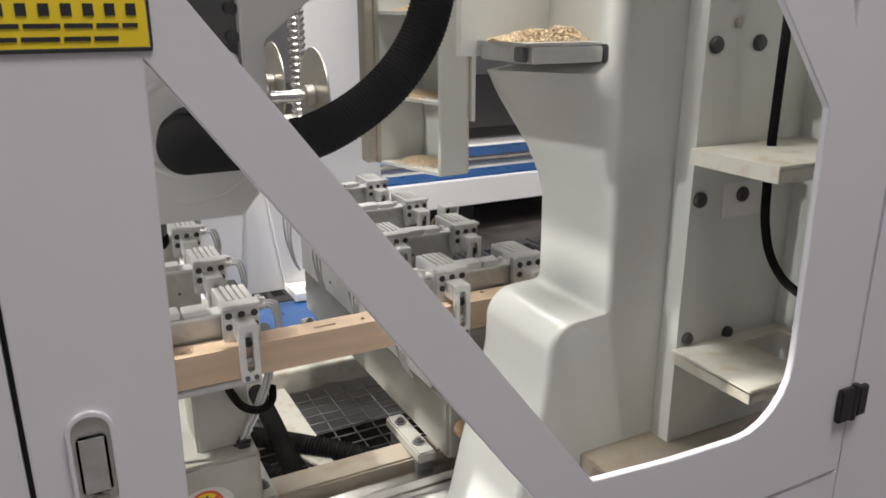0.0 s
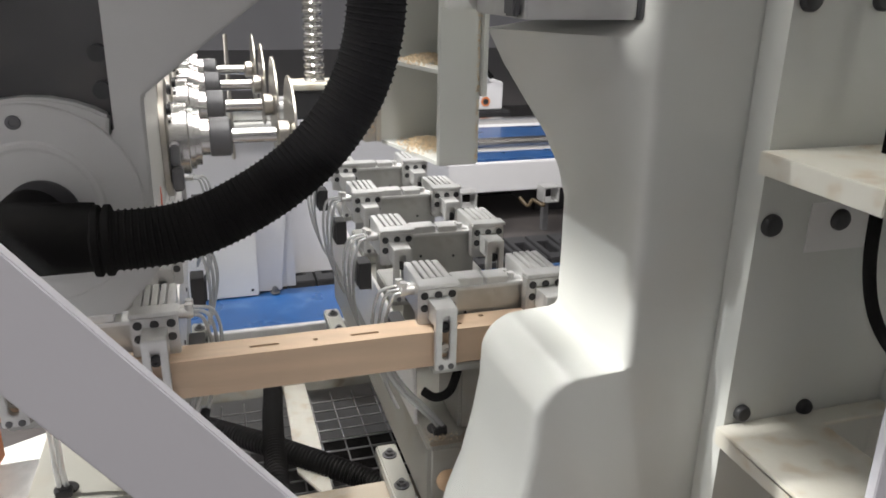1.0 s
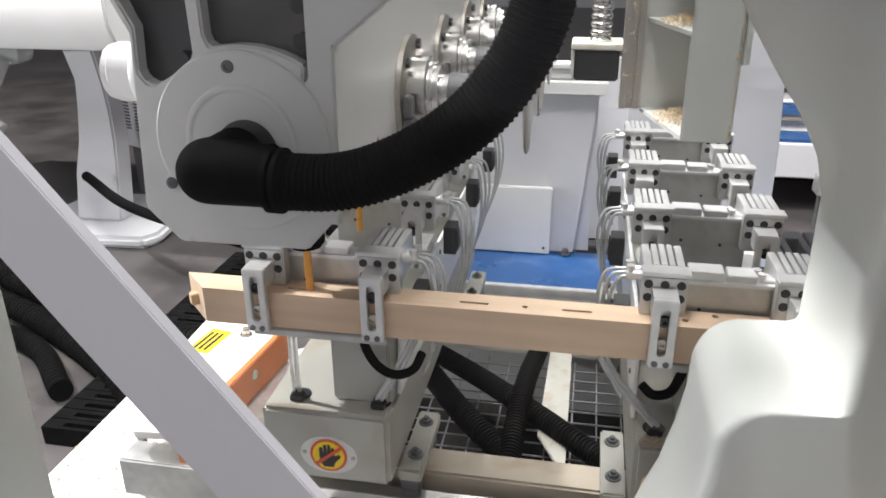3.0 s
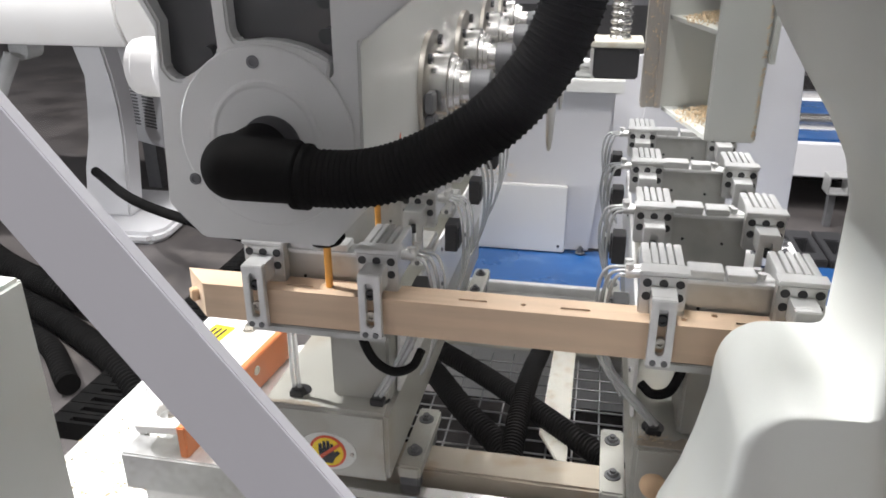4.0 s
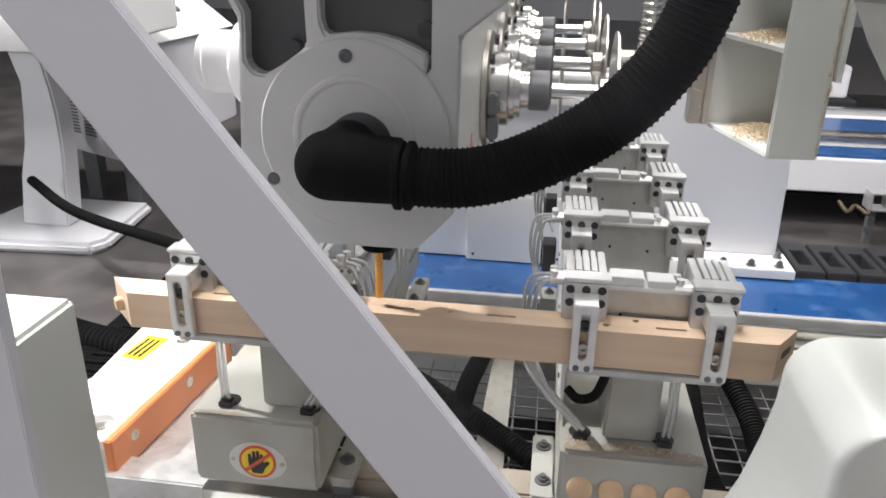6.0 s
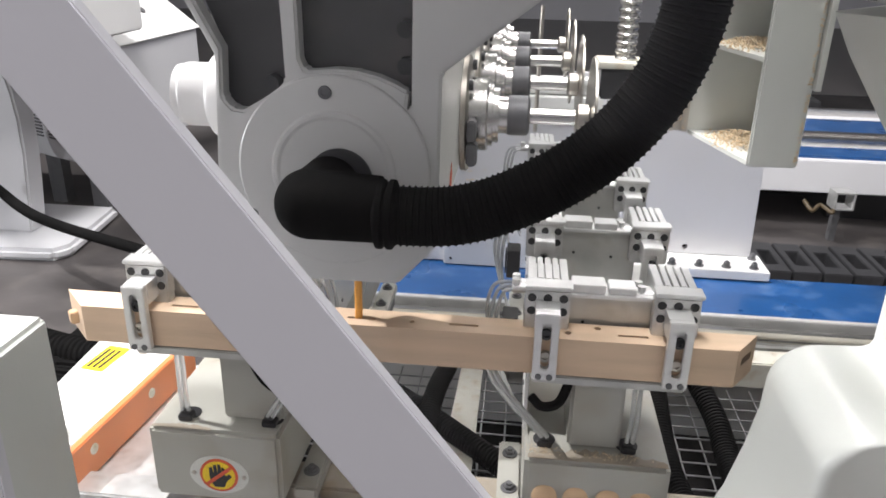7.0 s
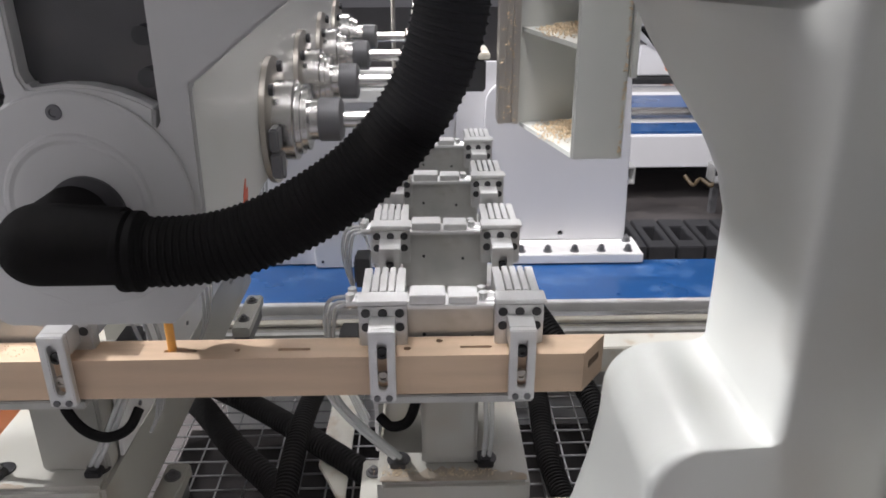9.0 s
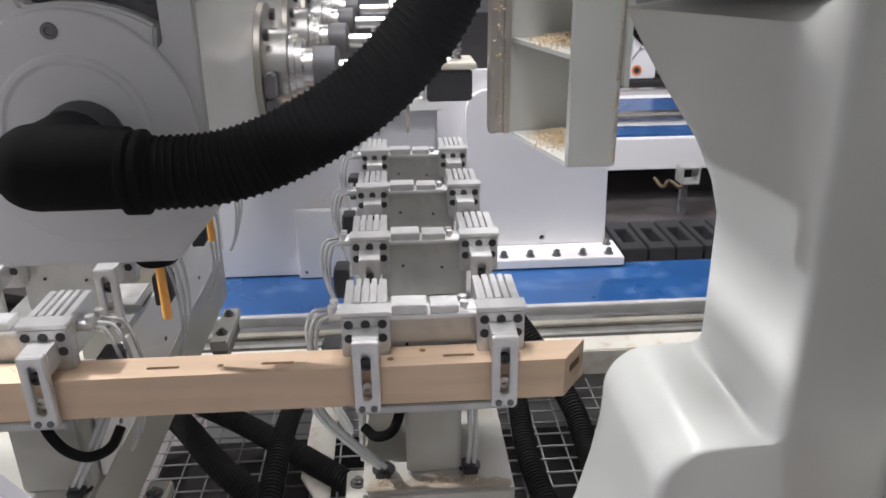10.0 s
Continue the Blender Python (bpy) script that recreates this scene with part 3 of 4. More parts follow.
for y, x in ((0.11, -0.5125), (0.27, -0.4965)):
    bm = NB()
    lathe(bm, (x, y, 0.635), (1, -0.1, 0), [(0, 0.009), (0.0012, 0.009), (0.0013, 0.006), (0.0, 0.005)], 18)
    part("hole_bush", bm, DUSTY, ob)
bm = NB()
m = Matrix.Translation((-0.612, 0.335, 0.6565)) @ pose(0, 0, 0, 0, 0, -8)
box(bm, -0.022, 0.022, -0.042, 0.042, 0, 0.0008, m)
lab = part("label", bm, YELLOW, st, "yellow warning label with dark text bars")
for k in range(3):
    bm = NB()
    m2 = m @ Matrix.Translation((-0.012 + 0.011 * k, 0, 0.0010))
    box(bm, -0.003, 0.003, -0.034, 0.030, 0, 0.0004, m2)
    part("text_bar", bm, BLACK, lab)
bolt(st, (-0.555, 0.37, 0.656), r=0.008, h=0.012)
bm = NB()
box(bm, -0.632, -0.36, 0.046, 0.098, 0.535, 0.6045)
box(bm, -0.632, -0.615, 0.099, 0.108, 0.535, 0.622)
box(bm, -0.60, -0.36, 0.109, 0.40, 0.560, 0.590)
part("carrier", bm, ALU, st, "dusty grey carrier block", bevel=0.003)
bm = NB()
box(bm, -0.60, -0.50, 0.05, 0.095, 0.462, 0.534)
part("leg", bm, WHITE, st)
bm = NB()
sheet(bm, [(-0.86, 0.0), (-0.40, 0.0), (-0.40, 0.74), (-0.86, 0.50)], [], 0.455, 0.462, "z")
box(bm, -0.80, -0.42, 0.10, 0.42, 0.0, 0.455)
tray = solid("bed_tray", bm, CREAM, "white bed plate scattered with sawdust crumbs", "bed plate", bevel=0.002)
flakes("sawdust", [(-0.75, 0.2, 0.4625, 0.12, 0.25, 0.0), (-0.65, 0.1, 0.4625, 0.15, 0.1, 0.0)], 70, tray, "scattered sawdust crumbs", 0.004)

# ---- the gantry, which travels along the bed ----
gantry = thing("gantry", "cream cast gantry frame with guarded door, posts and gussets", "machine gantry")

# right-hand casting: a post with a rounded knee, flaring inward at its back edge
def knee_profile(back):
    pts = [(0.430, 0.35), (0.09, 0.35), (0.125, 0.60), (0.160, 0.745), (0.178, 0.794), (0.192, 0.854), (0.200, 0.904)]
    pts += [(0.248 + 0.047 * math.cos(radians(a)), 0.938 + 0.047 * math.sin(radians(a))) for a in range(172, 84, -11)]
    pts += [(0.275, 0.9865), (0.290, 0.987), (0.298, 0.990), (0.301, 0.997)]
    top = [(0.301, 1.06), (0.301, 1.13), (0.300, 1.17), (0.300, 1.21), (0.300, 1.25), (0.299, 1.29), (0.298, 1.325), (0.298, 1.34), (0.298, 1.80)]
    if back:
        top = [(0.301, 1.06), (0.300, 1.13), (0.290, 1.165), (0.268, 1.21), (0.240, 1.25), (0.214, 1.288), (0.194, 1.325), (0.296, 1.34), (0.298, 1.80)]
    return pts + top + [(0.430, 1.80)]


def loft(bm, profs):
    rings = [[bm.verts.new((x, y, z)) for x, z in pr] for y, pr in profs]
    for a, b in zip(rings, rings[1:]):
        for i in range(len(a)):
            j = (i + 1) % len(a)
            bm.faces.new((a[i], a[j], b[j], b[i]))
    bm.faces.new(rings[0])
    bm.faces.new(rings[-1][::-1])


def inset(pr, d):
    """The profile drawn back from its inner side by d, for a rounded arris."""
    return [(min(x + d, 0.429) if x < 0.42 else x, z) for x, z in pr]


f0, b0 = knee_profile(False), knee_profile(True)
mid = lambda t: [(a[0] + (b[0] - a[0]) * t, a[1]) for a, b in zip(f0, b0)]
R = 0.012
profs = [(-0.225 + R * (1 - math.cos(radians(a))), inset(f0, R * (1 - math.sin(radians(a))))) for a in (0, 20, 40, 60, 90)]
profs += [(-0.225 + 0.163 * t, mid(t)) for t in (0.15, 0.3, 0.45, 0.6, 0.75, 0.9, 1.0)]
profs += [(-0.050, inset(b0, 0.004))]
bm = NB()
loft(bm, profs)
part("post_casting", bm, CREAM, gantry, "cream painted casting with a rounded knee", smooth=50)
# web and chip tray above the flare
bm = NB()
box(bm, 0.150, 0.299, -0.06, -0.045, 1.345, 1.80)
part("upper_web", bm, CREAM, gantry)
bm = NB()
box(bm, 0.180, 0.292, -0.195, -0.062, 1.341, 1.362)
box(bm, 0.172, 0.297, -0.190, -0.062, 1.363, 1.367)
tray2 = part("chip_tray", bm, ALUB, gantry, "steel ledge heaped with wood chips", bevel=0.003)
flakes("sawdust", [(0.24, -0.115, 1.367, 0.06, 0.05, 0.014), (0.28, -0.115, 1.367, 0.03, 0.05, 0.018), (0.20, -0.115, 1.367, 0.03, 0.04, 0.006)], 800, tray2, size=0.0034)
bm = NB()
box(bm, 0.172, 0.1795, -0.185, -0.16, 1.343, 1.362)
box(bm, 0.2925, 0.301, -0.198, -0.16, 1.341, 1.364)
part("tray_bracket", bm, GREYNUT, tray2, bevel=0.002)

# cabinet wall beside the post with its shelves
bm = NB()
box(bm, 0.408, 0.62, -0.262, -0.2265, 0.40, 1.80)
cab = part("cabinet_wall", bm, CREAM, gantry)
bm = NB()
box(bm, 0.618, 0.632, -0.52, -0.25, 0.40, 1.80)
part("cabinet_side", bm, CREAM, gantry)
for x, z, r in ((0.425, 1.363, 0.0115), (0.506, 1.364, 0.0115), (0.424, 1.151, 0.0115), (0.507, 1.151, 0.0115), (0.427, 0.938, 0.0095), (0.510, 0.932, 0.0095), (0.58, 1.20, 0.009)):
    bm = NB()
    lathe(bm, (x, -0.262, z), (0, -1, 0), [(0, r), (0.004, r), (0.007, r * 0.8), (0.008, r * 0.4)], 18)
    part("plug", bm, BLACK, cab, "round black plug")
bm = NB()
lathe(bm, (0.463, -0.262, 1.391), (0, -1, 0), [(0, 0.008), (0.003, 0.008), (0.006, 0.004)], 6)
part("bolt", bm, NICKEL, cab)
bm = NB()
box(bm, 0.47, 0.55, -0.2635, -0.2622, 1.118, 1.170)
part("cover_plate", bm, WHITE, cab)
for z0, z1 in ((1.205, 1.227), (0.905, 0.926)):
    bm = NB()
    cut = [[(0.515, -0.385), (0.60, -0.385), (0.60, -0.29), (0.515, -0.29)]] if z1 < 1 else []
    sheet(bm, [(0.397, -0.41), (0.617, -0.41), (0.617, -0.263), (0.397, -0.263)], cut, z1 - 0.004, z1, "z")
    box(bm, 0.397, 0.403, -0.41, -0.263, z0, z1 - 0.004)
    box(bm, 0.403, 0.617, -0.41, -0.404, z0, z1 - 0.004)
    part("shelf", bm, DUSTY, gantry, "folded steel shelf covered in fine dust", bevel=0.001)
bm = NB()
box(bm, 0.27, 0.617, -0.50, -0.06, 0.72, 0.765)
part("sill", bm, DUSTB, gantry, "dusty sheet sill inside the door", bevel=0.002)
bm = NB()
tube(bm, [(0.512, -0.30, 1.75), (0.512, -0.30, 1.45), (0.512, -0.30, 1.20), (0.512, -0.31, 1.10), (0.53, -0.33, 1.04), (0.57, -0.36, 1.0)], 0.0065, 10, 10)
part("cable", bm, RUBBER, gantry, "black hanging cable")

# box column with guide rail
bm = NB()
box(bm, 0.177, 0.232, 0.060, 0.066, 1.147, 1.80)
col = part("column_front", bm, CREAM, gantry, "cream welded channel column", bevel=0.002)
bm = NB()
box(bm, 0.226, 0.232, 0.066, 0.24, 1.147, 1.80)
box(bm, 0.137, 0.226, 0.216, 0.24, 1.150, 1.80)
part("column_web", bm, CREAM, col)
for z in (1.147, 1.262, 1.40):
    bm = NB()
    sheet(bm, [(0.178, 0.067), (0.226, 0.067), (0.226, 0.215), (0.140, 0.215)], [], z, z + 0.005, "z")
    part("stiffener", bm, CREAM, col)
    flakes("sawdust", [(0.195, 0.16, z + 0.005, 0.045, 0.055, 0.010)], 1100, col, "sawdust heaped on the stiffener", 0.0014)
bm = NB()
box(bm, 0.232, 0.238, 0.052, 0.085, 1.235, 1.42)
part("wear_strip", bm, CREAM, col)
bm = NB()
for x0, x1, y0 in ((0.112, 0.120, 0.204), (0.120, 0.129, 0.209), (0.129, 0.137, 0.204)):
    box(bm, x0, x1, y0, 0.236, 1.151, 1.80)
flakes("dust_line", [(0.2285, 0.0595, 1.15 + 0.03 * k, 0.0025, 0.0012, 0.03) for k in range(16)], 26, col, "stuck brown sawdust along the weld", 0.0011)
rail = part("guide_rail", bm, NICKEL, gantry, "steel guide rail edged with stuck sawdust", bevel=0.001)
flakes("dust_line", [(0.1245, 0.203, 1.155 + 0.035 * k, 0.012, 0.002, 0.035) for k in range(8)], 22, rail, "stuck sawdust", 0.0012)

# ball screw with its bearing block
bm = NB()
lathe(bm, (0.086, 0.507, 1.198), (0, 0, 1), [(0.0016 * k * 2, 0.018 if k % 4 < 2 else 0.0150) for k in range(190)], 18)
scr = part("ball_screw", bm, CHROME, gantry, "bright ball screw spindle")
bm = NB()
box(bm, 0.046, 0.118, 0.47, 0.54, 1.138, 1.187)
part("bearing_block", bm, BLACK, scr, "black bearing block", bevel=0.003)
# bright plate puts the light on the block's left side into its colour
bm = NB()
box(bm, 0.040, 0.0455, 0.466, 0.545, 1.139, 1.187)
part("block_side", bm, ALUB, scr, "bright plate painted as the lit side of the block", bevel=0.001)
bm = NB()
box(bm, 0.040, 0.124, 0.465, 0.55, 1.188, 1.198)
part("block_cap", bm, DUSTY, scr, bevel=0.002)

# rear gusset plate on the blue cover
bm = NB()
prof = [(0.225, 0.575), (0.573, 0.575), (0.566, 0.85), (0.545, 1.15), (0.50, 1.70), (0.28, 1.70), (0.30, 1.02)] + arc(0.235, 0.955, 0.055, 75, 170, 6) + [(0.178, 0.90)]
sheet(bm, prof, [arc(0.394, 0.595, 0.007, 0, 330, 11)], 1.225, 1.245)
gus = part("gusset_plate", bm, BACKW, gantry, "white gusset plate bolted to the bed", bevel=0.002)
bm = NB()
box(bm, 0.225, 0.60, 1.120, 1.245, 0.549, 0.574)
part("gusset_flange", bm, WHITE, gus, bevel=0.002)
for k in range(5):
    b = bolt(gus, (0.276 + 0.072 * k, 1.147, 0.574), r=0.0085, h=0.014, material=GREYNUT)
b = bolt(gus, (0.5755, 1.213, 0.574), r=0.0085, h=0.014, material=GREYNUT)
bm = NB()
cyl(bm, (0.394, 1.243, 0.595), (0.394, 1.244, 0.595), 0.009, 12)
part("hole_back", bm, BLACK, gus)

# rear apron between the clamp columns, with its access cover
bm = NB()
sheet(bm, [(-0.60, 0.549), (0.06, 0.549), (0.10, 0.96), (0.10, 0.985), (-0.60, 0.985)], [], 1.135, 1.150)
ap = part("apron", bm, BACKW, gantry, "white sheet apron with sawdust smears", bevel=0.002)
bm = NB()
box(bm, -0.27, -0.003, 1.1150, 1.1340, 0.547, 0.735)
part("access_cover", bm, WHITE, ap, "white access cover", bevel=0.003)
for x in (-0.02, -0.25):
    bm = NB()
    lathe(bm, (x, 1.115, 0.565), (0, -1, 0), [(0, 0.004), (0.002, 0.0035)], 10)
    part("screw", bm, BLACK, ap)
bm = NB()
rnd = random.Random(5)
for _ in range(130):
    x, z, s = rnd.gauss(-0.19, 0.035), rnd.gauss(0.70, 0.05), rnd.uniform(0.0006, 0.0022)
    box(bm, x - s * 2.5, x + s * 2.5, 1.1335, 1.1347, z - s * 0.5, z + s * 0.5)
part("sawdust_smear", bm, SAWDUST, ap, "sawdust stuck in smears")
bm = NB()
box(bm, -0.60, 0.12, 1.10, 1.154, 0.986, 1.020)
box(bm, -0.60, 0.12, 1.12, 1.154, 1.022, 1.046)
box(bm, -0.60, 0.12, 1.108, 1.154, 1.048, 1.062)
part("apron_rail", bm, HEADP, ap, "pale folded rail", bevel=0.003)
bm = NB()
box(bm, -0.60, 0.10, 1.155, 1.17, 0.55, 1.06)
part("apron_back", bm, BACKW, ap)
bm = NB()
sheet(bm, [(0.04, 0.549), (0.235, 0.549), (0.31, 0.90), (0.31, 1.06), (0.04, 1.06)], [], 1.248, 1.258)
part("rear_sheet", bm, BACKW, gantry, "white folded rear sheet", bevel=0.002)
bm = NB()
cyl(bm, (-0.045, 1.02, 0.95), (-0.045, 1.02, 1.24), 0.005, 10)
part("rod", bm, NICKEL, gantry, "thin upright rod")
for x, y in ((0.04, 1.12), (0.05, 1.165)):
    bolt(ap, (x, y, 0.549), r=0.0085, h=0.014, material=GREYNUT)

# the post on the other side
bm = NB()
box(bm, -0.70, -0.527, -0.305, -0.185, 0.30, 1.031)
part("side_post", bm, CREAM, gantry, "cream steel side post", bevel=0.005)

# door with its diagonal brace and acrylic panes
bm = NB()
win_r = [(-0.294, 1.415), (0.047, 0.967), (0.150, 0.959)] + [(0.245 + 0.076 * math.cos(radians(a)), 1.035 + 0.078 * math.sin(radians(a))) for a in range(-90, 1, 15)] + [(0.317, 1.314), (0.231, 1.417), (0.10, 1.575), (-0.30, 1.575)]
win_l = [(-0.322, 1.380), (-0.328, 0.962), (-0.016, 0.962)]
win_t = [(0.30, 1.50), (0.338, 1.395), (0.342, 1.60), (0.22, 1.60)]
sheet(bm, [(-0.420, 0.862), (0.434, 0.862), (0.430, 1.68), (-0.420, 1.68)], [win_r, win_l, win_t], -0.521, -0.513)
door = part("door", bm, LILAC, gantry, "pale lilac-grey guard door with a diagonal brace", bevel=0.0008)
bm = NB()
box(bm, -0.40, 0.43, -0.5115, -0.5085, 0.90, 1.66)
pane = part("pane", bm, GLASS, door, "clear acrylic pane")
pane.visible_shadow = False
for z in (0.957, 1.56):
    bm = NB()
    box(bm, 0.409, 0.432, -0.529, -0.5215, z - 0.022, z + 0.022)
    cyl(bm, (0.437, -0.525, z - 0.024), (0.437, -0.525, z + 0.024), 0.005, 12)
    box(bm, 0.441, 0.458, -0.529, -0.5215, z - 0.020, z + 0.020)
    part("hinge", bm, BLACK, door, "black plastic hinge", bevel=0.0015)
# recessed latch
bm = NB()
sheet(bm, slot_loop(-0.383, 1.117, 0.030, 0.082, 10), [slot_loop(-0.383, 1.117, 0.024, 0.074, 10)], -0.5245, -0.5215)
lt = part("latch", bm, LILAC, door, "grey recessed door latch", bevel=0.0006)
bm = NB()
sheet(bm, slot_loop(-0.383, 1.117, 0.0242, 0.0742, 10), [], -0.5218, -0.5213)
part("latch_recess", bm, ALU, lt)
bm = NB()
box(bm, -0.3925, -0.3735, -0.5250, -0.5215, 1.096, 1.140)
part("latch_paddle", bm, ALU, lt, bevel=0.004)
bm = NB()
cyl(bm, (-0.383, -0.5215, 1.088), (-0.383, -0.5255, 1.088), 0.007, 18)
part("lock_barrel", bm, NICKEL, lt)
# yellow notice
bm = NB()
box(bm, -0.412, -0.318, -0.5222, -0.5215, 1.388, 1.45)
sg = part("notice", bm, YELLOW, door, "yellow warning notice with black lettering bars")
for k in range(8):
    bm = NB()
    x = -0.4070 + 0.0115 * k
    box(bm, x - 0.0028, x + 0.0028, -0.5228, -0.5223, 1.4060, 1.4128)
    part("lettering", bm, BLACK, sg, "dark lettering")
for z, runs in ((1.4005, ((-0.412, -0.386), (-0.384, -0.365), (-0.363, -0.348), (-0.346, -0.334), (-0.332, -0.3235))), (1.3932, ((-0.412, -0.388), (-0.386, -0.366), (-0.364, -0.350), (-0.348, -0.335)))):
    for x0, x1 in runs:
        bm = NB()
        box(bm, x0, x1, -0.5228, -0.5223, z - 0.0013, z + 0.0013)
        part("lettering", bm, BLACK, sg, "dark lettering")
bm = NB()
for b in ((-0.4165, -0.3165, 1.3855, 1.3875), (-0.3175, -0.3160, 1.3875, 1.45)):
    box(bm, b[0], b[1], -0.5226, -0.5215, b[2], b[3])
part("notice_border", bm, BLACK, sg)

for x in (-0.422, 0.436):
    bm = NB()
    box(bm, x - 0.014, x + 0.014, -0.508, -0.503, 0.10, 1.68)
    part("door_seal", bm, BLACK, gantry, "black rubber door seal")
bm = NB()
box(bm, -0.43, 0.44, -0.508, -0.503, 0.850, 0.872)
part("door_seal", bm, BLACK, gantry, "black rubber door seal")
# fixed panels round the door
for nm, b in (("side_panel", (-1.25, -0.424, 0.10, 1.68)), ("side_panel", (0.4385, 1.25, 0.10, 1.68)), ("lower_panel", (-0.4235, 0.4380, 0.10, 0.858)), ("top_panel", (-1.25, 1.25, 1.684, 1.80))):
    bm = NB()
    box(bm, b[0], b[1], -0.519, -0.509, b[2], b[3])
    part(nm, bm, LILAC, gantry, bevel=0.0015)
# unseen panel added above the door to block lamp light
bm = NB()
box(bm, -0.465, 1.25, -0.508, -0.30, 1.80, 1.83)
part("roof", bm, LILAC, gantry)
# second unseen panel, keeps overhead light off the cabinet
bm = NB()
box(bm, 0.400, 1.25, -0.299, 0.02, 1.80, 1.83)
part("roof", bm, LILAC, gantry)
# unseen beam added to shade the left clamp column and blue cover
bm = NB()
box(bm, -0.465, -0.12, -0.299, 1.12, 1.80, 1.90)
part("cross_beam", bm, CREAM, gantry, bevel=0.004)
bm = NB()
box(bm, 0.44, 0.62, -0.05, 1.12, 1.70, 1.80)
part("top_beam", bm, CREAM, gantry)

# ---- spindle head ----
head = thing("spindle_head", "grey-white spindle head with dust hose and four drilling units", "spindle head")
DY, DZ0 = -0.056, 1.156
HC = (-0.232, 1.196)
outer = [(-0.340, 1.127), (-0.308, 1.094), (-0.178, 1.094), (-0.143, 1.133), (-0.141, 1.282), (-0.095, 1.318), (-0.02, 1.375), (0.02, 1.43), (0.02, 1.50), (-0.42, 1.50), (-0.42, 1.40), (-0.352, 1.335), (-0.329, 1.290)]
pk_l = [(-0.3255, 1.256), (-0.318, 1.247), (-0.309, 1.246), (-0.296, 1.253), (-0.279, 1.264), (-0.271, 1.272), (-0.274, 1.40), (-0.392, 1.40), (-0.352, 1.352), (-0.323, 1.296)]
pk_r = [(-0.254, 1.281)] + [(-0.226 + 0.106 * math.cos(radians(a)), 1.179 + 0.104 * math.sin(radians(a))) for a in (102, 92, 82, 72, 64, 57)] + [(-0.1705, 1.249), (-0.166, 1.256), (-0.165, 1.40), (-0.259, 1.40), (-0.258, 1.29)]
bm = NB()
sheet(bm, outer, [pk_l, pk_r], -0.190, -0.172)
fp = part("front_plate", bm, HEADP, head, "cast front plate with two dark pockets", bevel=0.0022)
bm = NB()
sheet(bm, [(-0.338, 1.150), (-0.322, 1.135), (-0.145, 1.135), (-0.145, 1.40), (-0.338, 1.40)], [], -0.171, 0.86)
hb = part("body", bm, HEADP, head, "long cast head body", bevel=0.003)
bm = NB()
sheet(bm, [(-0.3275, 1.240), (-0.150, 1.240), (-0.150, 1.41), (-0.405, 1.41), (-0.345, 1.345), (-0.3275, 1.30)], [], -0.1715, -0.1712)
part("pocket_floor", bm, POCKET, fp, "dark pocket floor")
for x, z in ((-0.172, 1.315), (-0.172, 1.286), (-0.285, 1.268)):
    bm = NB()
    cyl(bm, (x, -0.172, z), (x, -0.184, z), 0.007, 12)
    part("pocket_bolt", bm, BLACK, fp)
bm = NB()
lathe(bm, (HC[0], -0.1895, HC[1]), (0, -1, 0), [(0, 0.083), (0.0026, 0.083), (0.0038, 0.0815), (0.0040, 0.054), (0.0056, 0.052), (0.0058, 0.049), (0.0046, 0.046), (0.0046, 0.0)], 64)
dc = part("cover_disc", bm, HEADP, fp, "round bolted cover", smooth=20)
for x, z in ((-0.2370, 1.2645), (-0.306, 1.155), (-0.160, 1.155)):
    bm = NB()
    lathe(bm, (x, -0.1932, z), (0, -1, 0), [(0, 0.0058), (0.0015, 0.0055), (0.002, 0.003), (0.001, 0.0026)], 16)
    part("bolt", bm, GREYNUT, dc)
bm = NB()
sheet(bm, [(DY - 0.012, DZ0 - 0.012), (DY + 0.004, DZ0 - 0.014), (DY + 0.012, DZ0 + 0.004), (DY + 0.004, DZ0 + 0.002), (DY + 0.006, DZ0 + 0.014), (DY - 0.006, DZ0 + 0.002)], [], -0.1449, -0.1442, "x")
part("red_decal", bm, REDS, hb, "small red decal")
# elbow and dust hose
bm = NB()
lathe(bm, (-0.226, -0.191, 1.190), (0, -1, 0), [(0, 0.0285), (0.006, 0.0285), (0.007, 0.027)], 36)
hs = part("hose_socket", bm, BLACK, head, "black hose socket")
bm = NB()
lathe(bm, (-0.240, -0.241, 1.1845), (1, 0, -0.03), [(-0.0280 * math.cos(radians(a)), 0.0005 + 0.0280 * math.sin(radians(a))) for a in range(0, 91, 10)] + [(0.020, 0.0280), (0.057, 0.0268)], 36)
lathe(bm, (-0.234, -0.194, 1.1860), (-0.1, -1, -0.04), [(0, 0.0265), (0.03, 0.0265), (0.045, 0.024)], 32)
part("elbow", bm, RUBBER, hs, "dusty black rubber elbow")
bm = NB()
for x in (-0.184, -0.176):
    lathe(bm, (x, -0.246, 1.181), (1, 0, -0.02), [(0, 0.0262), (0.001, 0.0278), (0.005, 0.0278), (0.006, 0.0262)], 28)
part("hose_clamp", bm, RUBBER, hs, "black hose cuff")
bm = NB()
tube(bm, [(-0.186, -0.246, 1.180), (-0.125, -0.244, 1.182), (-0.075, -0.240, 1.198), (-0.025, -0.238, 1.229), (0.010, -0.238, 1.267), (0.031, -0.238, 1.308), (0.041, -0.238, 1.36), (0.040, -0.238, 1.45), (0.035, -0.230, 1.55)], 0.0238, 32, 12, 0.0007, 0.0050, False)
part("dust_hose", bm, RUBBER, hs, "black corrugated dust hose")
bm = NB()
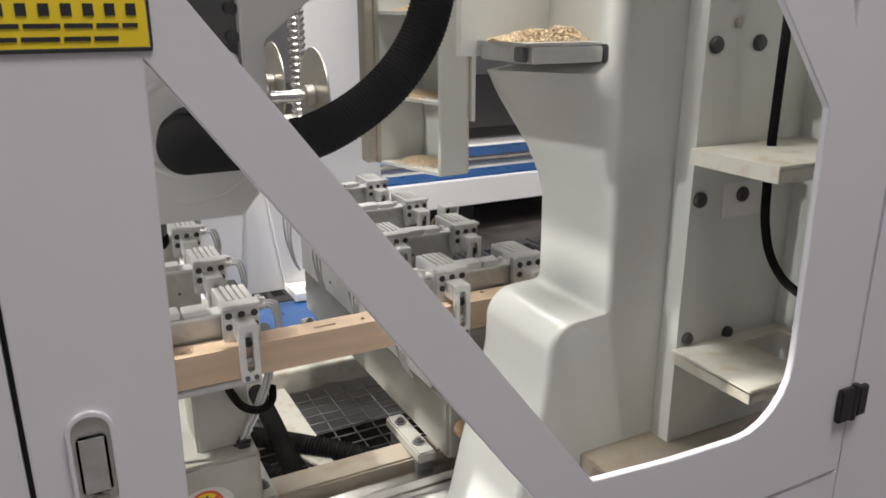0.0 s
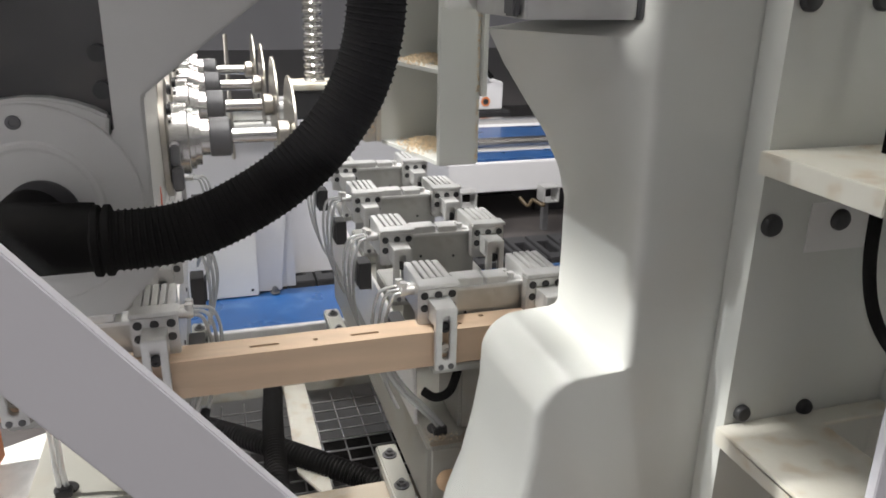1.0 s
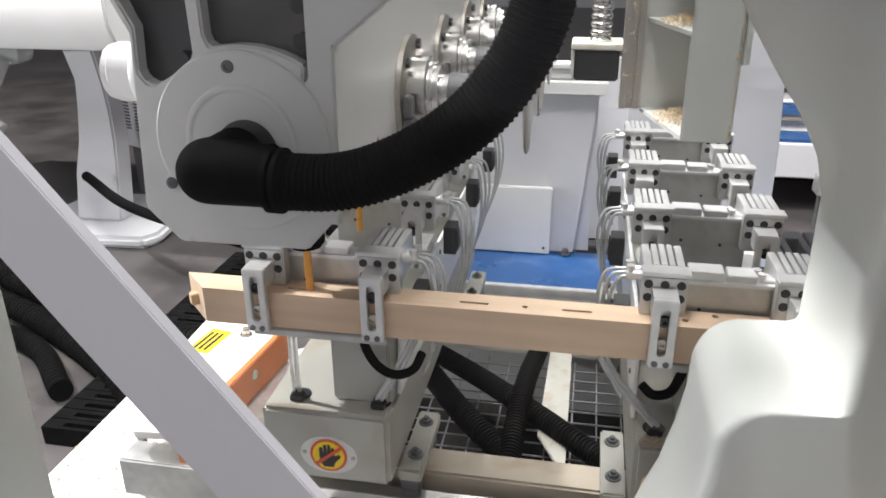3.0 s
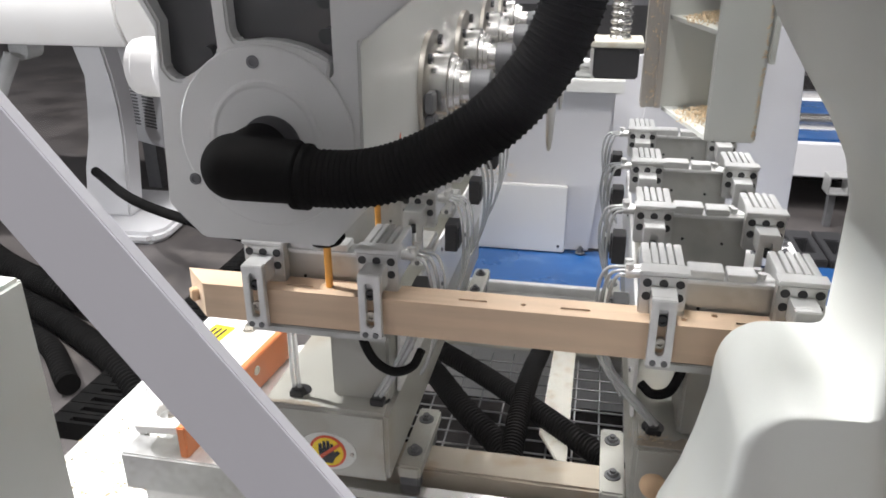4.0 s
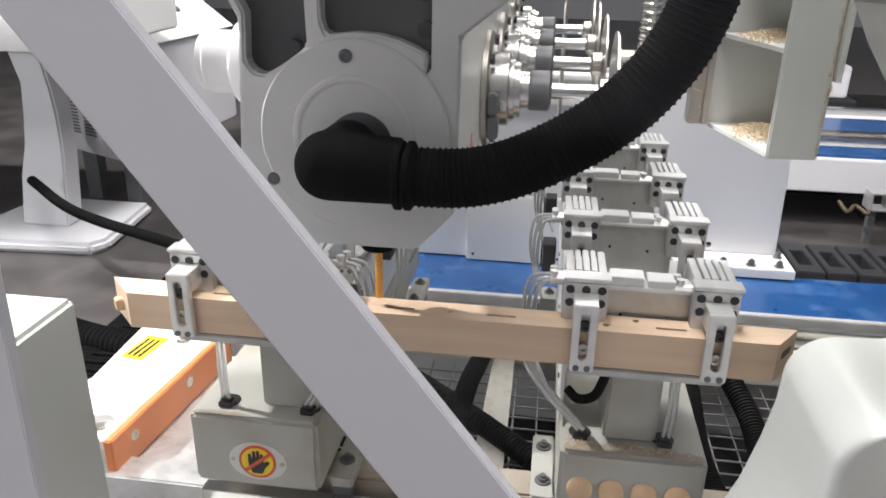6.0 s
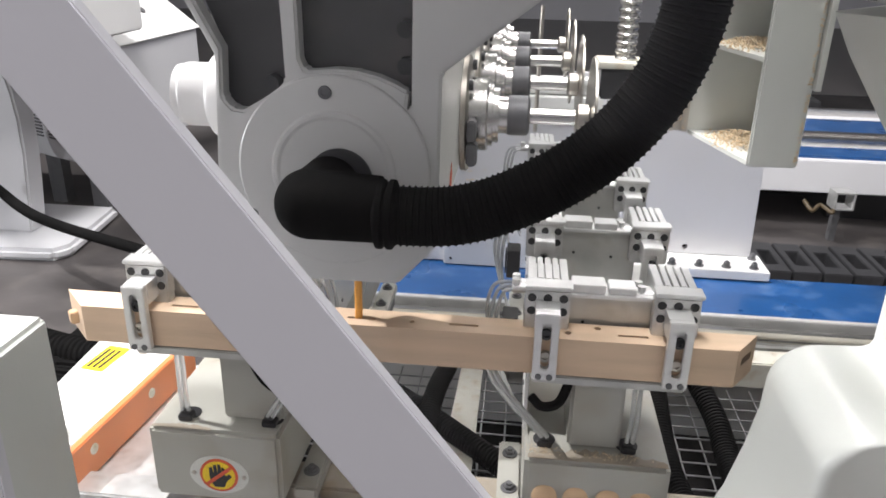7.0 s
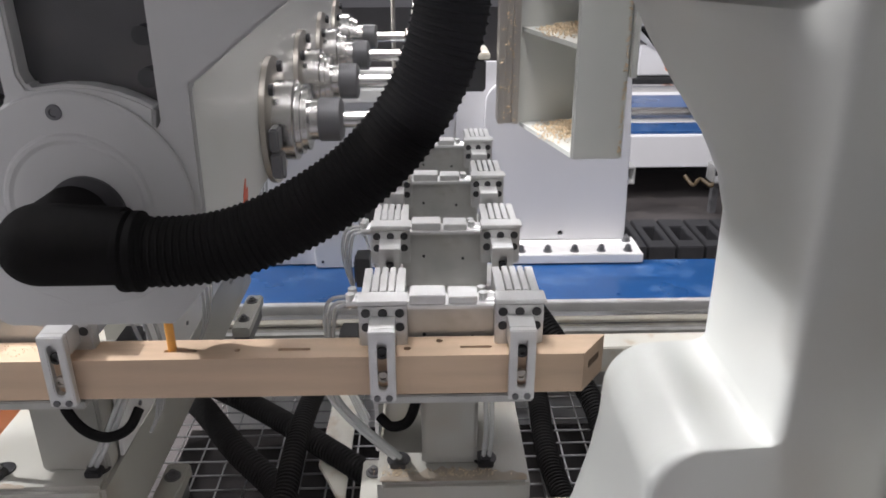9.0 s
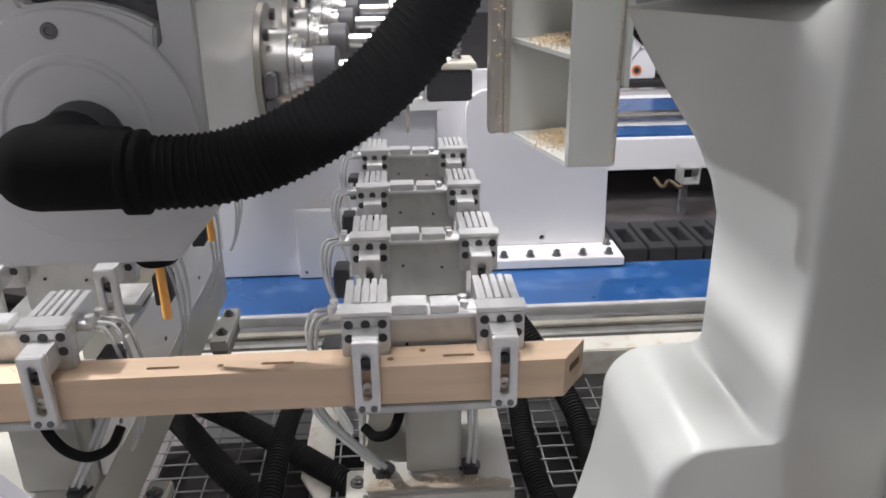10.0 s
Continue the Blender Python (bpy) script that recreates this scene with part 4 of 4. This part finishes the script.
lathe(bm, (-0.338, -0.125, 1.245), (-1, 0, 0), [(0, 0.040), (0.012, 0.040), (0.016, 0.037), (0.017, 0.029), (0.044, 0.029), (0.046, 0.027), (0.052, 0.027), (0.053, 0.024)], 36)
part("side_port", bm, WHITE, head, "white round side port")


def drilling_unit(k):
    y = 0.095 + 0.2235 * k
    z = 1.190
    bm = NB()
    lathe(bm, (-0.1445, y, z), (1, 0, 0), [(0, 0.068), (0.006, 0.068), (0.008, 0.065)], 44)
    fl = part("flange", bm, NICKEL, head, "steel flange with clamping screws")
    for a in range(0, 360, 60):
        bm = NB()
        p = Vector((-0.1365, y + 0.057 * math.cos(radians(a + 15)), z + 0.057 * math.sin(radians(a + 15))))
        cyl(bm, p, p + Vector((0.005, 0, 0)), 0.0062, 10)
        part("screw", bm, BLACK, fl)
    bm = NB()
    box(bm, -0.1360, -0.124, y - 0.068, y - 0.046, z - 0.046, z - 0.020)
    box(bm, -0.1360, -0.126, y - 0.068, y - 0.046, z - 0.018, z + 0.006)
    part("clamp_block", bm, GREYNUT, fl, "dark split clamp block", bevel=0.002)
    bm = NB()
    lathe(bm, (-0.1365, y, z), (1, 0, 0), [(0, 0.043), (0.020, 0.043), (0.0215, 0.041), (0.0215, 0.037), (0.027, 0.037), (0.0275, 0.033), (0.034, 0.033), (0.0345, 0.022), (0.046, 0.022)], 44)
    part("hub", bm, CHROME, fl, "polished stepped hub")
    bm = NB()
    lathe(bm, (-0.0935, y, z), (1, 0, 0), [(0, 0.021), (0.002, 0.0235), (0.024, 0.0235), (0.027, 0.019)], 32)
    part("collet_nut", bm, GREYNUT, fl, "dark grey collet nut")
    bm = NB()
    cyl(bm, (-0.0675, y, z), (-0.012, y, z), 0.0092, 20)
    part("shaft", bm, CHROME, fl, "polished shaft")
    bm = NB()
    lathe(bm, (-0.014, y, z), (1, 0, 0), [(0, 0.011), (0.003, 0.0165), (0.015, 0.0165), (0.016, 0.012)], 24)
    part("shaft_hub", bm, NICKEL, fl)
    bm = NB()
    lathe(bm, (0.0025, y, z), (1, 0, 0), [(0, 0.070), (0.0025, 0.070), (0.003, 0.069)], 48)
    part("saw_disc", bm, NICKEL, fl, "thin steel saw disc")
    # downward spindle
    yv = 0.010 + 0.2235 * k
    bm = NB()
    lathe(bm, (-0.259, yv, 1.134), (0, 0, -1), [(0, 0.030), (0.05, 0.030), (0.052, 0.022), (0.104, 0.022)], 28)
    sp = part("spindle_nose", bm, GREYNUT, head, "dark spindle nose")
    bm = NB()
    lathe(bm, (-0.259, yv, 1.031), (0, 0, -1), [(0, 0.0215), (0.004, 0.0235), (0.014, 0.0235), (0.020, 0.019), (0.021, 0.006)], 28)
    part("collet_nut", bm, RUBBER, sp, "black collet nut")
    bm = NB()
    cyl(bm, (-0.259, yv, 1.010), (-0.259, yv, 0.945), 0.0048, 14)
    part("router_bit", bm, BITM, sp, "orange coated router bit")


for k in range(4):
    drilling_unit(k)

# ---- things beyond ----
far = thing("second_machine", "white machine bed with blue way covers standing beyond the gantry", "machine", at=(0, -0.17, 0))
bm = NB()
box(bm, -1.0, 7.5, 3.3, 4.66, 0.195, 0.37)
part("bed_beam", bm, BACKW, far, bevel=0.006)
for y0, y1 in ((3.33, 3.52), (3.88, 4.25)):
    bm = NB()
    box(bm, -1.0, 7.5, y0, y1, 0.371, 0.385)
    part("blue_cover", bm, BLUE, far, "glossy blue way cover")
for y in (3.62, 3.76, 4.45):
    bm = NB()
    box(bm, -1.0, 7.5, y - 0.03, y + 0.03, 0.371, 0.41)
    part("linear_rail", bm, CHROME, far)
for k in range(5):
    bm = NB()
    box(bm, 0.2 + 1.6 * k, 0.5 + 1.6 * k, 3.5, 4.6, 0.0, 0.195)
    part("foot", bm, BLACK, far)
# dark sheet set in the hollow under the bed to paint its shade
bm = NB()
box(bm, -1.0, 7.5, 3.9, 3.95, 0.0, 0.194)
part("skirt", bm, DARKSHADE, far, "dark sheet painted as the shade in the hollow below the bed")
# dark block fills the gap behind the rails, shade in its colour
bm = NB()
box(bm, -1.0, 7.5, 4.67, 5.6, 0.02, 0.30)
part("trough", bm, DARKSHADE, far, "dark block painted as the shaded gap behind the rails")
bm = NB()
box(bm, 1.70, 2.06, 4.78, 5.2, 0.41, 0.62)
cr = part("carriage", bm, BACKW, far, "white carriage with a round warning label", bevel=0.01)
bm = NB()
box(bm, 1.66, 2.12, 4.74, 5.1, 0.31, 0.405)
part("carriage_base", bm, BLACK, cr, "black carriage base", bevel=0.01)
bm = NB()
cyl(bm, (1.92, 4.779, 0.475), (1.92, 4.775, 0.475), 0.036, 28)
part("label", bm, ORANGE, cr, "round orange warning label")
bm = NB()
cyl(bm, (1.92, 4.7745, 0.475), (1.92, 4.772, 0.475), 0.022, 20)
part("symbol", bm, BLACK, cr)
bm = NB()
m = Matrix.Translation((1.70, 4.77, 0.74)) @ pose(0, 0, 0, 0, 33, 0)
box(bm, -0.34, 0.26, 0, 0.2, -0.07, 0.07, m)
boom = part("boom", bm, BACKW, far, "pale boom with dark bolt holes", bevel=0.01)
for k in range(4):
    p = m @ Vector((-0.24 + 0.13 * k, 0.001, 0.0))
    bm = NB()
    cyl(bm, p, p + Vector((0, -0.025, 0)), 0.026, 12)
    part("bolt", bm, BLACK, boom)
bm = NB()
tube(bm, [(1.5, 4.8, 0.95), (1.62, 4.72, 0.86), (1.78, 4.70, 0.80), (1.95, 4.74, 0.66)], 0.018, 8, 8)
tube(bm, [(1.45, 4.85, 0.86), (1.6, 4.71, 0.80), (1.72, 4.70, 0.70), (1.80, 4.76, 0.62)], 0.014, 8, 8)
part("cable", bm, RUBBER, boom, "black cables slung over the boom")
# energy chain on the floor
ch = thing("energy_chain", "black plastic energy chain lying along the floor", "energy chain")
for k in range(34):
    bm = NB()
    x = -0.2 + 0.125 * k
    sheet(bm, [(x, 2.28), (x + 0.115, 2.28), (x + 0.115, 2.62), (x, 2.62)], [[(x + 0.03, 2.36), (x + 0.085, 2.36), (x + 0.085, 2.52), (x + 0.03, 2.52)]], 0.03, 0.10, "z")
    part("chain_link", bm, BLACK, ch, bevel=0.004)
bm = NB()
box(bm, -0.3, 4.2, 2.26, 2.64, 0.0, 0.028)
part("chain_trough", bm, GREYNUT, ch)
for x, y in ((1.165, 2.9), (1.655, 2.9), (2.5, 2.95)):
    b = thing("floor_bracket", "small pale steel bracket box before the far bed", "bracket", "floor brackets")
    yb = b if x == 1.655 else None if x < 1.6 else yb
    bm = NB()
    sheet(bm, [(x, 0.180), (x + 0.095, 0.180), (x + 0.095, 0.270), (x, 0.270)], [[(x + 0.009, 0.189), (x + 0.086, 0.189), (x + 0.086, 0.261), (x + 0.009, 0.261)]], y, y + 0.10)
    part("frame", bm, ALU, b, bevel=0.002)
    bm = NB()
    box(bm, x + 0.03, x + 0.06, y + 0.06, y + 0.1, 0.0, 0.180)
    part("foot", bm, GREYNUT, b)
bm = NB()
tube(bm, [(1.52, 2.93, 0.215), (1.55, 2.88, 0.18), (1.60, 2.93, 0.195), (1.64, 2.88, 0.175), (1.66, 2.91, 0.18)], 0.010, 8, 8)
part("strap", bm, BRASS, yb, "yellow-brown strap tied to the bracket")

# machine standing behind the other side
lm = thing("stand_machine", "white machine on a curved pedestal foot", "machine")
bm = NB()
sheet(bm, [(-2.50, 2.08), (-1.92, 2.12), (-1.87, 2.2), (-1.93, 2.72), (-2.55, 2.72), (-2.60, 2.2)], [], 0.0, 0.06, "z")
part("foot", bm, BACKW, lm, bevel=0.02)
bm = NB()
sheet(bm, [(-2.37, 0.06), (-2.13, 0.06), (-2.105, 0.3), (-2.092, 0.45), (-2.09, 0.6), (-2.10, 0.72), (-2.14, 0.95), (-2.30, 0.95), (-2.245, 0.74), (-2.26, 0.6), (-2.285, 0.45), (-2.33, 0.3)], [], 2.30, 2.42)
part("pedestal", bm, BACKW, lm, bevel=0.01)
bm = NB()
sheet(bm, [(1.95, 0.93), (2.9, 0.93), (2.9, 1.16), (1.9, 1.16), (1.9, 1.03)], [], -3.6, -1.76, "x")
part("top_housing", bm, WHITE, lm, bevel=0.01)
bm = NB()
cyl(bm, (-2.42, 2.24, 0.88), (-2.42, 2.14, 0.88), 0.05, 16)
tube(bm, [(-2.44, 2.12, 0.86), (-2.50, 2.08, 0.72), (-2.56, 2.10, 0.60), (-2.50, 2.10, 0.55)], 0.035, 10, 8)
part("joint", bm, CLEAR, lm, "pale joint and tube")
cabn = thing("control_cabinet", "pale grey control cabinet with vent louvres and sloping lid", "cabinet")
CL, CC, CR = (-2.45, 2.84), (-1.92, 2.58), (-1.86, 3.75)
bm = NB()
sheet(bm, [CL, CC, CR, (-2.6, 3.75)], [], 0.30, 0.845, "z")
part("cabinet_body", bm, BACKW, cabn, bevel=0.008)
bm = NB()
ring = [bm.verts.new(p) for p in ((-2.50, 2.80, 0.846), (-1.90, 2.44, 0.846), (-1.84, 3.78, 0.846), (-2.62, 3.78, 0.846), (-2.50, 2.84, 1.20), (-2.28, 2.60, 1.14), (-2.22, 3.78, 1.14), (-2.60, 3.78, 1.20))]
for f in ((3, 2, 1, 0), (4, 5, 6, 7), (0, 1, 5, 4), (1, 2, 6, 5), (2, 3, 7, 6), (3, 0, 4, 7)):
    bm.faces.new([ring[k] for k in f])
lid = part("lid", bm, WHITE, cabn, "white sloping lid with bolts", bevel=0.006)
for y in (2.62, 3.0, 3.4):
    bm = NB()
    p, ax = Vector((-2.03, y, 0.955)), Vector((0.61, 0, 0.79))
    cyl(bm, p, p + ax * 0.03, 0.024, 14)
    part("bolt", bm, GREYNUT, lid)
bm = NB()
cyl(bm, (-1.895, 2.73, 0.55), (-1.895, 2.75, 0.67), 0.012, 10)
box(bm, -1.915, -1.89, 2.715, 2.74, 0.55, 0.575)
part("handle", bm, GREYNUT, cabn, "dark bar handle")
face = Vector((CC[0] - CL[0], CC[1] - CL[1], 0))
out = Vector((face.y, -face.x, 0)).normalized()
for f0_, f1_ in ((0.14, 0.29), (0.38, 0.54)):
    for k in range(15):
        a = Vector((*CL, 0.40 + 0.017 * k)) + face * f0_
        b = Vector((*CL, 0.40 + 0.017 * k)) + face * f1_
        bm = NB()
        vs = [bm.verts.new(q + out * d + Vector((0, 0, h))) for q in (a, b) for d in (0.0, 0.007) for h in (0.0, 0.007)]
        for f in ((0, 1, 3, 2), (4, 6, 7, 5), (0, 4, 5, 1), (2, 3, 7, 6), (0, 2, 6, 4), (1, 5, 7, 3)):
            bm.faces.new([vs[i] for i in f])
        part("louvre", bm, GREYNUT, cabn)
for x, y in ((-2.40, 2.90), (-2.06, 2.72), (-2.06, 3.6), (-2.45, 3.6)):
    bm = NB()
    box(bm, x, x + 0.08, y, y + 0.08, 0.0, 0.30)
    part("leg", bm, GREYNUT, cabn)
for pts, r in (([(-2.2, 2.2, 0.32), (-1.8, 1.9, 0.30), (-1.3, 1.7, 0.28), (-0.9, 1.6, 0.25)], 0.022), ([(-1.6, 2.4, 0.16), (-1.2, 2.2, 0.2), (-0.8, 2.0, 0.2), (-0.4, 2.0, 0.15)], 0.05), ([(-1.6, 1.3, 0.03), (-1.3, 1.5, 0.03), (-1.1, 1.2, 0.03), (-0.95, 0.8, 0.2)], 0.012)):
    bm = NB()
    tube(bm, pts, r, 12, 10)
    solid("floor_cable", bm, RUBBER, "black cable hose lying over the dark floor", "cable", group="floor cables")
for pts, r in (
    ([(-3.2, 2.35, 0.06), (-2.5, 1.80, 0.06), (-1.95, 1.52, 0.06), (-1.4, 1.32, 0.06), (-0.95, 1.22, 0.08)], 0.050),
    ([(-3.2, 2.05, 0.05), (-2.5, 1.62, 0.05), (-1.9, 1.36, 0.05), (-1.45, 1.10, 0.05), (-1.1, 0.80, 0.05)], 0.042),
    ([(-2.9, 1.55, 0.04), (-2.3, 1.34, 0.04), (-1.8, 1.20, 0.04), (-1.5, 0.95, 0.04)], 0.034),
):
    bm = NB()
    tube(bm, pts, r, 14, 10, 0.003, 0.022)
    solid("floor_hose", bm, RUBBER, "thick black corrugated hose lying on the dark floor", "hose", group="floor hoses")
gear = thing("drag_chain", "black drag chain beside the machine bed", "energy chain")
for k in range(26):
    bm = NB()
    y = 0.75 + 0.05 * k
    sheet(bm, [(-1.42, y), (-1.12, y), (-1.12, y + 0.046), (-1.42, y + 0.046)], [[(-1.36, y + 0.012), (-1.18, y + 0.012), (-1.18, y + 0.03), (-1.36, y + 0.03)]], 0.0, 0.06, "z")
    part("chain_link", bm, RUBBER, gear)


# ---- what moves ----
def motions():
    GX = [(0, -0.015), (0.5, -0.014), (1, -0.007), (1.5, 0.015), (2, 0.023), (2.5, -0.000), (3, -0.014), (4.5, 0.024), (5, 0.036), (5.1, 0.071), (5.3, 0.137), (5.5, 0.167), (6, 0.170), (6.2, 0.170), (7.5, 0.207), (8, 0.186), (8.5, 0.172), (9, 0.187), (9.5, 0.207), (10, 0.207)]
    DZ = [(0, 0.095), (0.2, 0.058), (0.5, 0.006), (0.8, 0.0), (3.0, -0.002), (4.0, 0.0), (4.3, 0.032), (4.5, 0.068), (5.0, 0.074), (5.5, 0.070), (5.7, 0.058), (6.0, 0.016), (6.2, 0.001), (7.5, -0.004), (9.7, -0.006), (10.0, 0.064)]
    xs, ts = [d for _, d in GX], [t for t, _ in GX]
    zs, tz = [d for _, d in DZ], [t for t, _ in DZ]
    walk(gantry, [(t, pose(d, 0, 0)) for t, d in GX])
    times = sorted(set(ts + tz))
    HX = [(0, -0.020), (0.2, -0.016), (0.5, -0.006), (1, -0.005), (1.5, -0.001), (2.5, -0.002), (5, 0.003), (6, 0.0), (7.5, -0.003), (8.5, 0.0), (9.5, 0.0), (10, 0.003)]
    hx, th = [d for _, d in HX], [t for t, _ in HX]
    walk(head, [(t, pose(float(np.interp(t, ts, xs) + np.interp(t, th, hx)), 0, float(np.interp(t, tz, zs)))) for t in times])


motions()
